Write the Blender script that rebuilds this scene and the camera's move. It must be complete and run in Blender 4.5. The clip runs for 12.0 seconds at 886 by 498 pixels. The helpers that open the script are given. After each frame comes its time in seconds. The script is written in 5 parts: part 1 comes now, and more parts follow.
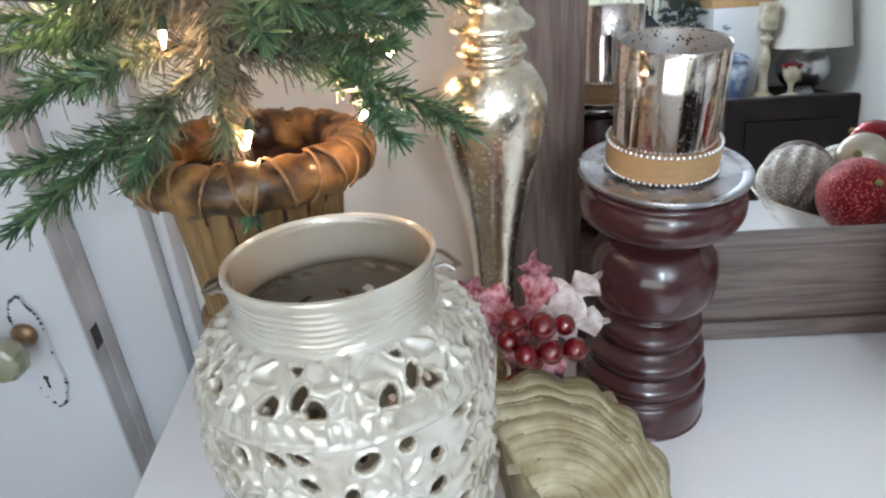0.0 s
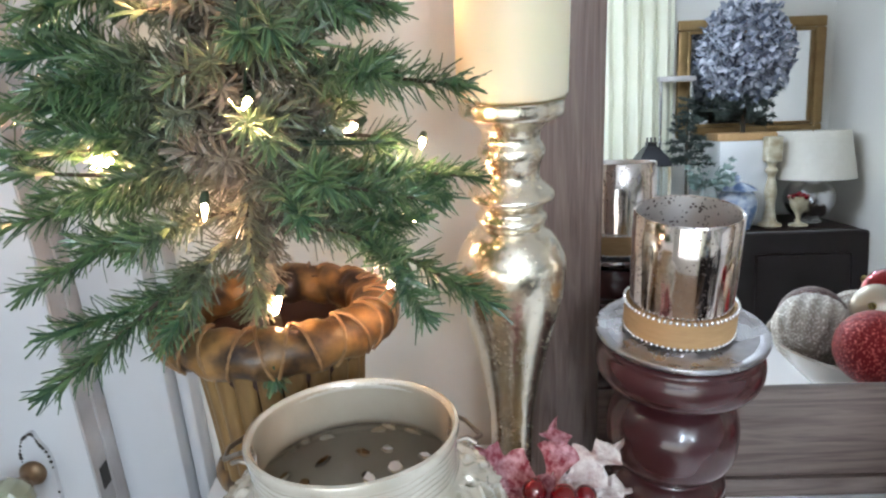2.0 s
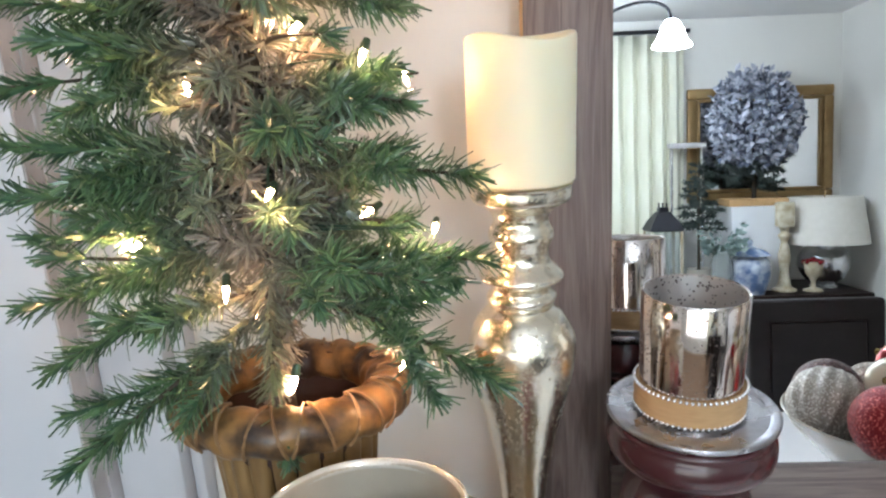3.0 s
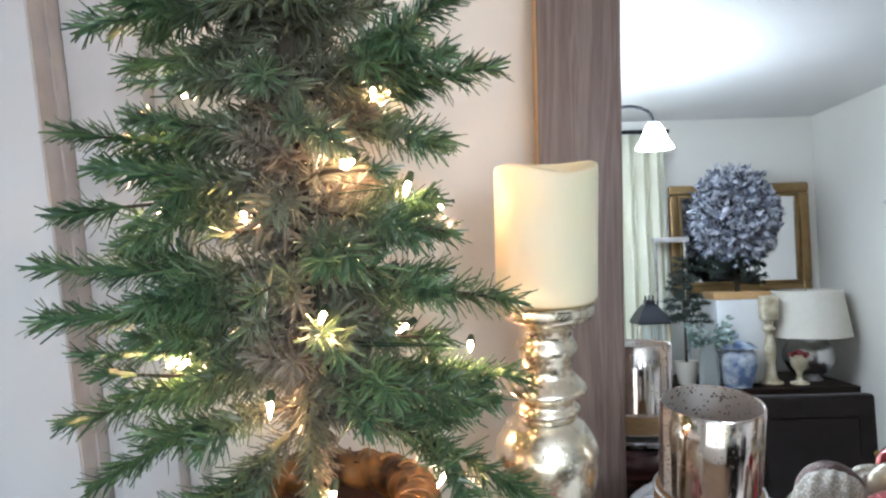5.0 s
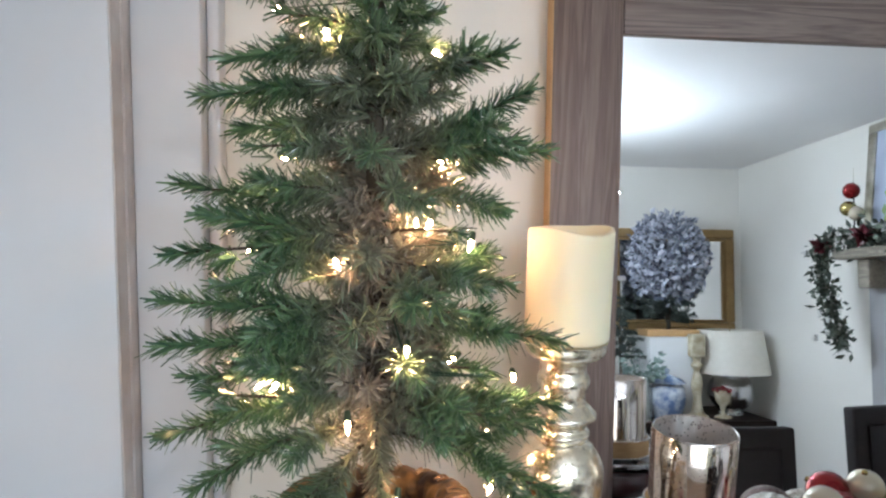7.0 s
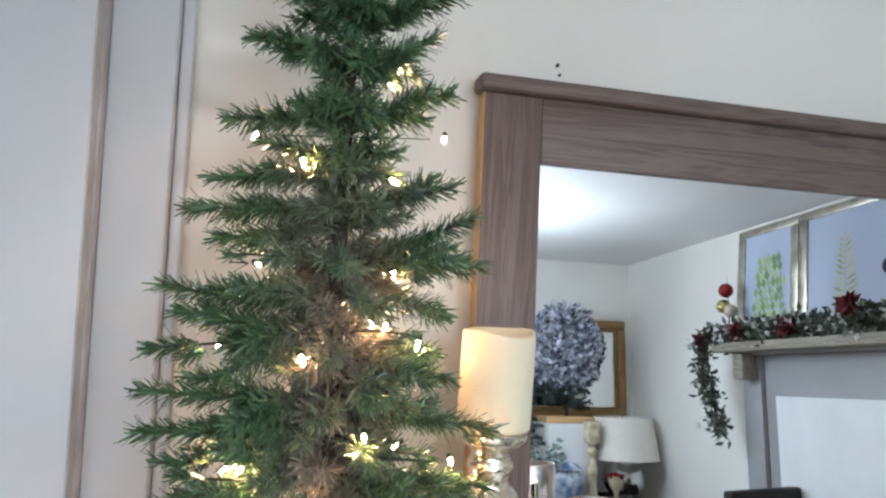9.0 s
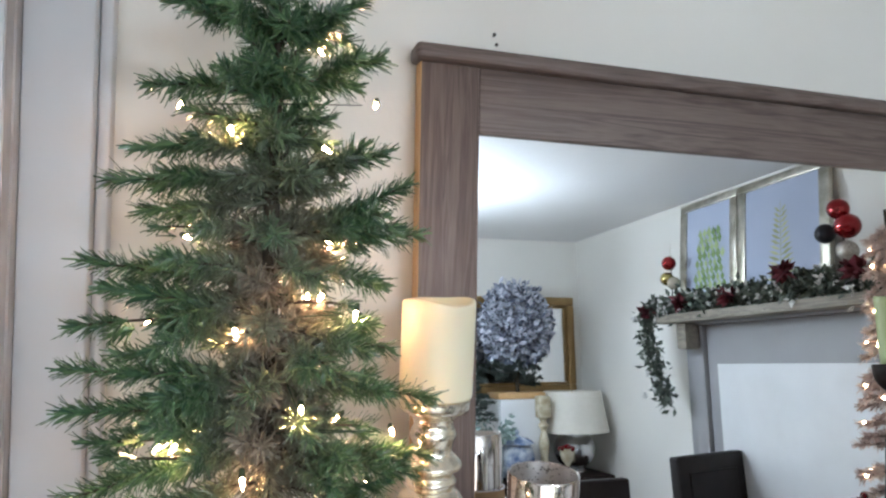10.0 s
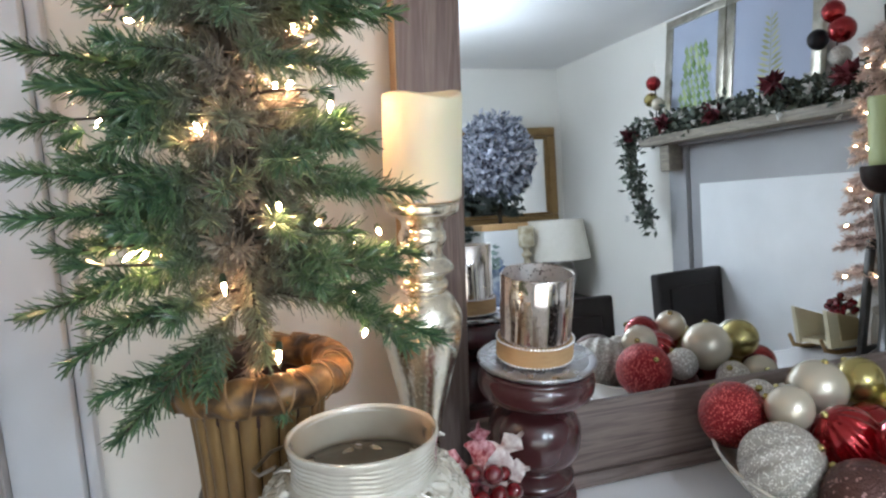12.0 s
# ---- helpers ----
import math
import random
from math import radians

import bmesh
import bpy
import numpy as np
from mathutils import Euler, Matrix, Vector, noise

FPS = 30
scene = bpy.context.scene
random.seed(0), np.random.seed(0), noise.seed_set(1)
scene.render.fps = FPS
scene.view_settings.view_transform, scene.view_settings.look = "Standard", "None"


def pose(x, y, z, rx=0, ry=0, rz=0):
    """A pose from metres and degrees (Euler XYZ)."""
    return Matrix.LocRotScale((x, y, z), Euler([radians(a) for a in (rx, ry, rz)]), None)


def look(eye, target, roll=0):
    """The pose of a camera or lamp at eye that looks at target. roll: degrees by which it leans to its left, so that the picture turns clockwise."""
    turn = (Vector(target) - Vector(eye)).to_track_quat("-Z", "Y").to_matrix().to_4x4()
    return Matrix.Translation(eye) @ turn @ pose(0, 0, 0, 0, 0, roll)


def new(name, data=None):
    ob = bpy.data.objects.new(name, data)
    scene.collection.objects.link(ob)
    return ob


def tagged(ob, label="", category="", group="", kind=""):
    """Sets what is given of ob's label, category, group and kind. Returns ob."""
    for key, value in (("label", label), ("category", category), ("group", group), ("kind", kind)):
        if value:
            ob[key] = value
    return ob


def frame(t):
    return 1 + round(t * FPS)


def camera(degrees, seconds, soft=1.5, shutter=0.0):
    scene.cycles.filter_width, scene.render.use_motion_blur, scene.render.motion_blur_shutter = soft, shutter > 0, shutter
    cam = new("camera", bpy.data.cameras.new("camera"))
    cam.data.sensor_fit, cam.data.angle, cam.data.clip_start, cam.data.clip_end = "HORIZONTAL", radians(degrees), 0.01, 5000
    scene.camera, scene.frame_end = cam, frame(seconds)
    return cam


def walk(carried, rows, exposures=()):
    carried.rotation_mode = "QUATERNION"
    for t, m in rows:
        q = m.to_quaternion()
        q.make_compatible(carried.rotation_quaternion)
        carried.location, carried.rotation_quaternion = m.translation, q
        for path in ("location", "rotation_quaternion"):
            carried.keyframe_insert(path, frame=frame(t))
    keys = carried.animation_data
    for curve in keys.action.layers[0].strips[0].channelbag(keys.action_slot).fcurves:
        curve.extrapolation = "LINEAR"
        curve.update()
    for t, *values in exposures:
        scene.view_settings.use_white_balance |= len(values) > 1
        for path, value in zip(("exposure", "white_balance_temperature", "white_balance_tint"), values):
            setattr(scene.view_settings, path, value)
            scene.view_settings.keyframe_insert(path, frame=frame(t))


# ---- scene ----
cam = camera(65.0, 12.0, soft=2.3)
# seconds, eye, target, lean
PATH = [
    (0, (-0.016, 0.058, 1.419), (-0.051, 1.779, 0.4), -3.5),
    (0.5, (-0.022, 0.057, 1.431), (-0.054, 1.81, 0.468), -2.8),
    (1, (-0.019, 0.059, 1.439), (-0.045, 1.854, 0.557), -2.6),
    (1.5, (-0.02, 0.064, 1.447), (-0.05, 1.894, 0.639), -2.4),
    (2, (-0.023, 0.065, 1.459), (-0.074, 1.926, 0.729), -2.4),
    (2.5, (-0.022, 0.063, 1.471), (-0.095, 1.956, 0.829), -2.7),
    (3, (-0.021, 0.054, 1.479), (-0.105, 1.971, 0.915), -2.5),
    (3.5, (-0.025, 0.045, 1.489), (-0.114, 1.982, 0.997), -2.3),
    (5.5, (-0.084, 0.014, 1.519), (-0.063, 1.992, 1.227), -1.1),
    (6, (-0.115, -0.01, 1.529), (-0.044, 1.97, 1.253), -0.1),
    (6.5, (-0.141, -0.038, 1.537), (-0.021, 1.94, 1.267), 0.6),
    (8.5, (-0.229, -0.15, 1.569), (0.155, 1.812, 1.494), 4.0),
    (9, (-0.231, -0.164, 1.573), (0.219, 1.785, 1.573), 3.9),
    (9.5, (-0.224, -0.167, 1.569), (0.291, 1.765, 1.611), 3.3),
    (10, (-0.213, -0.161, 1.558), (0.373, 1.751, 1.518), 2.5),
    (10.5, (-0.212, -0.148, 1.541), (0.429, 1.739, 1.382), 1.7),
    (11, (-0.204, -0.131, 1.526), (0.434, 1.742, 1.24), 0.9),
    (11.5, (-0.204, -0.12, 1.512), (0.423, 1.74, 1.127), 0.5),
    (12, (-0.203, -0.111, 1.499), (0.43, 1.725, 1.02), -0.0),
]
walk(cam, [(t, look(eye, target, lean)) for t, eye, target, lean in PATH], [(0, 0.26), (2.5, 0.34), (5.5, 0.18), (9.5, 0.14), (12, 0.10)])

# ---- light of the place ----
world = bpy.data.worlds.new("world")
scene.world = world
world.use_nodes = True
wn = world.node_tree
sky = wn.nodes.new("ShaderNodeTexSky")
sky.sky_type, sky.sun_disc = "NISHITA", False
sky.sun_elevation, sky.sun_rotation = radians(35), radians(200)
wn.links.new(sky.outputs[0], wn.nodes["Background"].inputs[0])
wn.nodes["Background"].inputs[1].default_value = 0.1

TABLE = 0.90          # height of the dresser's top
WALL = 0.825          # wall behind the dresser
BACK = -2.20          # wall across the room
SIDE = 1.87           # wall with the mantel
CEIL = 2.125
LEAN = 5.5            # degrees by which the big mirror leans back


def area_lamp(name, m, sx, sy, watts, colour):
    d = bpy.data.lights.new(name, "AREA")
    d.shape, d.size, d.size_y, d.energy, d.color = "RECTANGLE", sx, sy, watts, colour
    ob = new(name, d)
    ob.matrix_world = m
    return ob


# daylight through the window behind the camera
area_lamp("window_light", look((-0.58, BACK + 0.02, 1.34), (-0.58, 1.0, 1.25)), 1.95, 1.25, 15, (0.74, 0.87, 1.0))


# ---- materials ----
def material(name, rough=0.5, metal=0.0, base=(0.5, 0.5, 0.5), second=None, scale=8.0, mix=0.5, bump=0.0, bump_scale=60.0,
             coat=0.0, stretch=(1, 1, 1), spec=0.5, island=0.0, detail=4.0, rough_vary=0.0):
    m = bpy.data.materials.new(name)
    m.use_nodes = True
    nt = m.node_tree
    b = nt.nodes["Principled BSDF"]
    b.inputs["Roughness"].default_value, b.inputs["Metallic"].default_value = rough, metal
    b.inputs["Coat Weight"].default_value, b.inputs["Specular IOR Level"].default_value = coat, spec
    b.inputs["Coat Roughness"].default_value = 0.06
    b.inputs["Base Color"].default_value = (*base, 1)
    co = nt.nodes.new("ShaderNodeTexCoord")
    mp = nt.nodes.new("ShaderNodeMapping")
    mp.inputs["Scale"].default_value = stretch
    nt.links.new(co.outputs["Object"], mp.inputs[0])
    if second:
        no = nt.nodes.new("ShaderNodeTexNoise")
        no.inputs["Scale"].default_value, no.inputs["Detail"].default_value = scale, detail
        nt.links.new(mp.outputs[0], no.inputs["Vector"])
        ramp = nt.nodes.new("ShaderNodeValToRGB")
        ramp.color_ramp.elements[0].position, ramp.color_ramp.elements[1].position = 0.5 - mix / 2, 0.5 + mix / 2
        ramp.color_ramp.elements[0].color, ramp.color_ramp.elements[1].color = (*base, 1), (*second, 1)
        out = no.outputs[0]
        if island:
            geo = nt.nodes.new("ShaderNodeNewGeometry")
            mx = nt.nodes.new("ShaderNodeMix")
            mx.inputs[0].default_value = island
            nt.links.new(out, mx.inputs[2])
            nt.links.new(geo.outputs["Random Per Island"], mx.inputs[3])
            out = mx.outputs[0]
        nt.links.new(out, ramp.inputs[0])
        nt.links.new(ramp.outputs[0], b.inputs["Base Color"])
        if rough_vary:
            ma = nt.nodes.new("ShaderNodeMath")
            ma.operation = "MULTIPLY_ADD"
            ma.inputs[1].default_value, ma.inputs[2].default_value = rough_vary, rough - rough_vary / 2
            nt.links.new(no.outputs[0], ma.inputs[0])
            nt.links.new(ma.outputs[0], b.inputs["Roughness"])
    if bump:
        n2 = nt.nodes.new("ShaderNodeTexNoise")
        n2.inputs["Scale"].default_value, n2.inputs["Detail"].default_value = bump_scale, 3
        nt.links.new(mp.outputs[0], n2.inputs["Vector"])
        bp = nt.nodes.new("ShaderNodeBump")
        bp.inputs["Strength"].default_value, bp.inputs["Distance"].default_value = bump, 0.002
        nt.links.new(n2.outputs[0], bp.inputs["Height"])
        nt.links.new(bp.outputs[0], b.inputs["Normal"])
    return m


def glow(name, colour, strength):
    m = material(name, 0.3, base=colour)
    b = m.node_tree.nodes["Principled BSDF"]
    b.inputs["Emission Color"].default_value, b.inputs["Emission Strength"].default_value = (*colour, 1), strength
    return m


def mercury(name, tint, dark, spots, rough, gone=0.06, stretch=(1, 1, 1), dents=0.25, dent_scale=22):
    """Mercury glass: a silvered surface with dark flecks where the silver has gone."""
    m = material(name, rough, 1.0, tint, None, bump=dents, bump_scale=dent_scale, stretch=stretch)
    nt = m.node_tree
    b = nt.nodes["Principled BSDF"]
    co = nt.nodes.new("ShaderNodeTexCoord")
    vo = nt.nodes.new("ShaderNodeTexVoronoi")
    vo.inputs["Scale"].default_value = spots
    no = nt.nodes.new("ShaderNodeTexNoise")
    no.inputs["Scale"].default_value, no.inputs["Detail"].default_value = spots * 0.16, 5
    nt.links.new(co.outputs["Object"], vo.inputs["Vector"])
    nt.links.new(co.outputs["Object"], no.inputs["Vector"])
    su = nt.nodes.new("ShaderNodeMath")
    su.operation = "MULTIPLY_ADD"
    su.inputs[1].default_value, su.inputs[2].default_value = 0.55, 0.0
    nt.links.new(no.outputs[0], su.inputs[0])
    lt = nt.nodes.new("ShaderNodeMath")
    lt.operation = "LESS_THAN"
    nt.links.new(vo.outputs["Distance"], lt.inputs[0])
    sb = nt.nodes.new("ShaderNodeMath")
    sb.operation = "SUBTRACT"
    sb.inputs[1].default_value = gone
    nt.links.new(su.outputs[0], sb.inputs[0])
    nt.links.new(sb.outputs[0], lt.inputs[1])
    mx = nt.nodes.new("ShaderNodeMix")
    mx.data_type = "RGBA"
    mx.inputs[6].default_value, mx.inputs[7].default_value = (*tint, 1), (*dark, 1)
    nt.links.new(lt.outputs[0], mx.inputs[0])
    nt.links.new(mx.outputs[2], b.inputs["Base Color"])
    ro = nt.nodes.new("ShaderNodeMath")
    ro.operation = "MULTIPLY_ADD"
    ro.inputs[1].default_value, ro.inputs[2].default_value = 0.25, rough
    nt.links.new(lt.outputs[0], ro.inputs[0])
    nt.links.new(ro.outputs[0], b.inputs["Roughness"])
    return m


def wood_grain(name, base, second, rough, along=(1, 14, 14), wave=7.0, bump=0.35):
    """Sawn wood with long cathedral grain."""
    m = material(name, rough, 0.0, base, None)
    nt = m.node_tree
    b = nt.nodes["Principled BSDF"]
    co = nt.nodes.new("ShaderNodeTexCoord")
    mp = nt.nodes.new("ShaderNodeMapping")
    mp.inputs["Scale"].default_value = along
    nt.links.new(co.outputs["Object"], mp.inputs[0])
    wa = nt.nodes.new("ShaderNodeTexNoise")
    wa.inputs["Scale"].default_value, wa.inputs["Detail"].default_value, wa.inputs["Distortion"].default_value = wave * 0.45, 6, 1.6
    nt.links.new(mp.outputs[0], wa.inputs["Vector"])
    fine = nt.nodes.new("ShaderNodeTexNoise")
    fine.inputs["Scale"].default_value, fine.inputs["Detail"].default_value = wave * 5, 3
    nt.links.new(mp.outputs[0], fine.inputs["Vector"])
    mul = nt.nodes.new("ShaderNodeMath")
    mul.operation = "MULTIPLY"
    mul.inputs[1].default_value = 9.0
    nt.links.new(wa.outputs[0], mul.inputs[0])
    fr = nt.nodes.new("ShaderNodeMath")
    fr.operation = "PINGPONG"
    fr.inputs[1].default_value = 1.0
    nt.links.new(mul.outputs[0], fr.inputs[0])
    ad = nt.nodes.new("ShaderNodeMath")
    ad.operation = "MULTIPLY_ADD"
    ad.inputs[1].default_value = 0.45
    nt.links.new(fr.outputs[0], ad.inputs[0])
    half = nt.nodes.new("ShaderNodeMath")
    half.operation = "MULTIPLY"
    half.inputs[1].default_value = 0.6
    nt.links.new(fine.outputs[0], half.inputs[0])
    nt.links.new(half.outputs[0], ad.inputs[2])
    ramp = nt.nodes.new("ShaderNodeValToRGB")
    ramp.color_ramp.elements[0].position, ramp.color_ramp.elements[1].position = 0.2, 0.8
    ramp.color_ramp.elements[0].color, ramp.color_ramp.elements[1].color = (*base, 1), (*second, 1)
    nt.links.new(ad.outputs[0], ramp.inputs[0])
    nt.links.new(ramp.outputs[0], b.inputs["Base Color"])
    bp = nt.nodes.new("ShaderNodeBump")
    bp.inputs["Strength"].default_value, bp.inputs["Distance"].default_value = bump, 0.001
    nt.links.new(ad.outputs[0], bp.inputs["Height"])
    nt.links.new(bp.outputs[0], b.inputs["Normal"])
    return m


wall_paint = material("wall_paint", 0.6, 0, (0.76, 0.745, 0.70), (0.81, 0.795, 0.75), 3, 0.6, 0.15, 90)
door_paint = material("door_paint", 0.35, 0, (0.58, 0.60, 0.635), (0.53, 0.545, 0.57), 2.5, 0.5, 0.12, 40)
mottled_grey_paint = material("mottled_grey_paint", 0.5, 0, (0.58, 0.56, 0.56), (0.34, 0.31, 0.30), 14, 0.5, 0.3, 40)
ceiling_paint = material("ceiling_paint", 0.6, 0, (0.84, 0.84, 0.84), (0.80, 0.80, 0.80), 3, 0.5, 0.1, 120)
grey_paint = material("grey_paint", 0.5, 0, (0.33, 0.33, 0.34), (0.29, 0.29, 0.30), 4, 0.5, 0.1, 60)
floor_wood = wood_grain("floor_wood", (0.16, 0.09, 0.05), (0.24, 0.15, 0.09), 0.4)
white_top = material("white_lacquer", 0.25, 0, (0.92, 0.92, 0.93), (0.89, 0.89, 0.91), 3, 0.5, 0.03, 30, coat=0.3)
frame_wood = wood_grain("limed_brown_wood_upright", (0.092, 0.062, 0.054), (0.180, 0.136, 0.122), 0.5, (16, 16, 0.7))
rail_wood = wood_grain("limed_brown_wood", (0.078, 0.053, 0.046), (0.168, 0.127, 0.113), 0.5, (0.6, 12, 12))
raw_wood = material("raw_pine_edge", 0.6, 0, (0.55, 0.34, 0.16), (0.46, 0.27, 0.12), 12, 0.6, 0.1, 60, stretch=(8, 8, 1))
silvered = material("silvered_glass", 0.0, 1.0, (0.90, 0.91, 0.92))
gold_mercury = mercury("gold_mercury_glass", (0.92, 0.86, 0.72), (0.74, 0.66, 0.50), 230, 0.25, 0.05, (1, 1, 1), 0.45, 60)
pink_mercury = mercury("rose_mercury_glass", (0.78, 0.70, 0.65), (0.26, 0.21, 0.19), 260, 0.10, 0.03, (70, 70, 3), 0.35, 1.0)
cup_inside = mercury("silvered_inside", (0.84, 0.81, 0.79), (0.22, 0.18, 0.17), 240, 0.42, 0.04)
ivory_wax = material("ivory_wax", 0.45, 0, (0.76, 0.68, 0.48), (0.80, 0.73, 0.54), 6, 0.6, 0.05, 30)
ivory_wax.node_tree.nodes["Principled BSDF"].inputs["Subsurface Weight"].default_value = 0.25
ivory_wax.node_tree.nodes["Principled BSDF"].inputs["Subsurface Radius"].default_value = (0.02, 0.012, 0.006)
plum_glass = material("plum_glaze", 0.20, 0, (0.034, 0.010, 0.012), (0.062, 0.018, 0.020), 14, 0.7, 0.12, 30, coat=0.2, spec=0.6)
pewter = material("pewter_plate", 0.28, 1.0, (0.62, 0.62, 0.64), (0.42, 0.42, 0.45), 45, 0.35, 0.1, 50, rough_vary=0.25)
burlap = material("jute_band", 0.85, 0, (0.46, 0.29, 0.14), (0.36, 0.21, 0.10), 60, 0.6, 0.5, 260, stretch=(1, 1, 6))
rhinestone = material("rhinestone", 0.08, 1.0, (0.86, 0.86, 0.88))
glaze = material("pearl_glaze", 0.08, 0.22, (0.52, 0.475, 0.38), (0.72, 0.69, 0.62), 30, 0.5, 0.14, 70, coat=1.0, spec=0.8)
# the jar's own glaze, coloured darker to stand for the shade inside
jar_inside = material("shaded_beige_glaze", 0.14, 0, (0.38, 0.335, 0.26), (0.47, 0.42, 0.34), 20, 0.6, 0.12, 60, coat=0.7)
wire_steel = material("wire", 0.35, 1.0, (0.35, 0.32, 0.29))
bamboo = material("bamboo_stave", 0.45, 0, (0.25, 0.15, 0.055), (0.09, 0.045, 0.018), 8, 0.4, 0.3, 40, stretch=(5, 5, 1))
vine_rim = material("vine_rim", 0.42, 0, (0.22, 0.115, 0.036), (0.022, 0.011, 0.007), 38, 0.24, 1.0, 60)
cane_wrap = material("cane_wrap", 0.5, 0, (0.34, 0.20, 0.09), (0.10, 0.05, 0.022), 40, 0.5, 0.2, 80)
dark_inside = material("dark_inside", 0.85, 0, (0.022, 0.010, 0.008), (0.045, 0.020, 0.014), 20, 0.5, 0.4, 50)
needle_green = material("green_needles", 0.32, 0, (0.010, 0.052, 0.032), (0.118, 0.212, 0.088), 9, 0.9, island=0.75, spec=0.7)
needle_inner = material("brown_grey_needles", 0.5, 0, (0.11, 0.095, 0.07), (0.32, 0.28, 0.22), 9, 0.9, island=0.8)
# needles go from green tips to a grey-brown heart
nt = needle_green.node_tree
geo_co, sep = nt.nodes.new("ShaderNodeTexCoord"), nt.nodes.new("ShaderNodeVectorMath")
flat = nt.nodes.new("ShaderNodeVectorMath")
flat.operation, sep.operation = "MULTIPLY", "LENGTH"
flat.inputs[1].default_value = (1, 1, 0)
nt.links.new(geo_co.outputs["Object"], flat.inputs[0])
nt.links.new(flat.outputs[0], sep.inputs[0])
heart = nt.nodes.new("ShaderNodeMapRange")
heart.inputs[1].default_value, heart.inputs[2].default_value = 0.008, 0.088
nt.links.new(sep.outputs["Value"], heart.inputs[0])
blend = nt.nodes.new("ShaderNodeMix")
blend.data_type = "RGBA"
blend.inputs[6].default_value = (0.205, 0.180, 0.145, 1)
# the young top stays green to the trunk
rise, up_part = nt.nodes.new("ShaderNodeMapRange"), nt.nodes.new("ShaderNodeSeparateXYZ")
rise.inputs[1].default_value, rise.inputs[2].default_value = 1.50, 1.68
nt.links.new(geo_co.outputs["Object"], up_part.inputs[0])
nt.links.new(up_part.outputs[2], rise.inputs[0])
most = nt.nodes.new("ShaderNodeMath")
most.operation = "MAXIMUM"
nt.links.new(heart.outputs[0], most.inputs[0])
nt.links.new(rise.outputs[0], most.inputs[1])
nt.links.new(most.outputs[0], blend.inputs[0])
nt.links.new(nt.nodes["Color Ramp"].outputs[0], blend.inputs[7])
nt.links.new(blend.outputs[2], nt.nodes["Principled BSDF"].inputs["Base Color"])
bark = material("wire_trunk", 0.8, 0, (0.035, 0.03, 0.02), (0.06, 0.045, 0.03), 40, 0.6, 0.5, 90)
bulb_glow = glow("lit_bulb", (1.0, 0.57, 0.32), 620.0)
socket_green = material("green_socket", 0.5, 0, (0.015, 0.04, 0.02))
groove_brown = material("dark_brown_grooves", 0.75, 0, (0.13, 0.095, 0.045), (0.26, 0.21, 0.11), 60, 0.5, 0.4, 80)
antique = material("antiqued_cream_plaster", 0.6, 0, (0.46, 0.40, 0.26), (0.22, 0.17, 0.085), 36, 0.30, 0.5, 60)
frost_leaf = material("frosted_leaf", 0.55, 0, (0.36, 0.24, 0.23), (0.72, 0.66, 0.63), 110, 0.35, 1.0, 320)
pink_leaf = material("frosted_red_leaf", 0.5, 0, (0.22, 0.012, 0.030), (0.55, 0.30, 0.33), 190, 0.30, 0.8, 300)
berry_red = material("red_berry", 0.07, 0.25, (0.17, 0.003, 0.008), (0.09, 0.002, 0.004), 20, 0.5, coat=0.7)


def glitter(name, base, glint, scale, share, rough=0.3, metal=0.4):
    """Fine flakes; a random share get a brighter base colour as painted glints."""
    m = material(name, rough, metal, base, None, bump=1.0, bump_scale=scale)
    nt = m.node_tree
    co, vo, gt, mx = (nt.nodes.new("ShaderNode" + k) for k in ("TexCoord", "TexVoronoi", "Math", "Mix"))
    vo.inputs["Scale"].default_value = scale
    nt.links.new(co.outputs["Object"], vo.inputs["Vector"])
    sx = nt.nodes.new("ShaderNodeSeparateColor")
    nt.links.new(vo.outputs["Color"], sx.inputs[0])
    gt.operation, gt.inputs[1].default_value = "GREATER_THAN", 1 - share
    nt.links.new(sx.outputs[0], gt.inputs[0])
    mx.data_type = "RGBA"
    mx.inputs[6].default_value, mx.inputs[7].default_value = (*base, 1), (*glint, 1)
    nt.links.new(gt.outputs[0], mx.inputs[0])
    nt.links.new(mx.outputs[2], nt.nodes["Principled BSDF"].inputs["Base Color"])
    return m


ball_red = glitter("glitter_red", (0.25, 0.003, 0.008), (0.85, 0.16, 0.14), 620, 0.16)
ball_shiny = material("shiny_red", 0.08, 0.7, (0.34, 0.004, 0.008), (0.26, 0.004, 0.008), 8, 0.5, coat=0.6)
ball_pearl = material("pearl_white", 0.24, 0.45, (0.62, 0.565, 0.46), (0.56, 0.50, 0.40), 8, 0.5, coat=0.4)
ball_gold = material("satin_gold", 0.24, 0.9, (0.50, 0.43, 0.18), (0.42, 0.35, 0.14), 8, 0.5)
ball_silver = glitter("glitter_silver", (0.44, 0.41, 0.36), (0.92, 0.90, 0.85), 620, 0.20, 0.3, 0.6)
ball_brown = glitter("glitter_brown", (0.085, 0.036, 0.030), (0.35, 0.2, 0.18), 330, 0.08)
cream_bowl = material("cream_bowl", 0.25, 0, (0.66, 0.63, 0.55), (0.60, 0.56, 0.48), 8, 0.5, coat=0.4)
glass_knob = material("glass_knob", 0.05, 0, (0.24, 0.25, 0.17), coat=0.8, spec=0.8)
old_brass = material("old_brass", 0.4, 1.0, (0.34, 0.24, 0.15), (0.22, 0.13, 0.08), 40, 0.5)
black_spot = material("chipped_spot", 0.7, 0, (0.03, 0.025, 0.02))


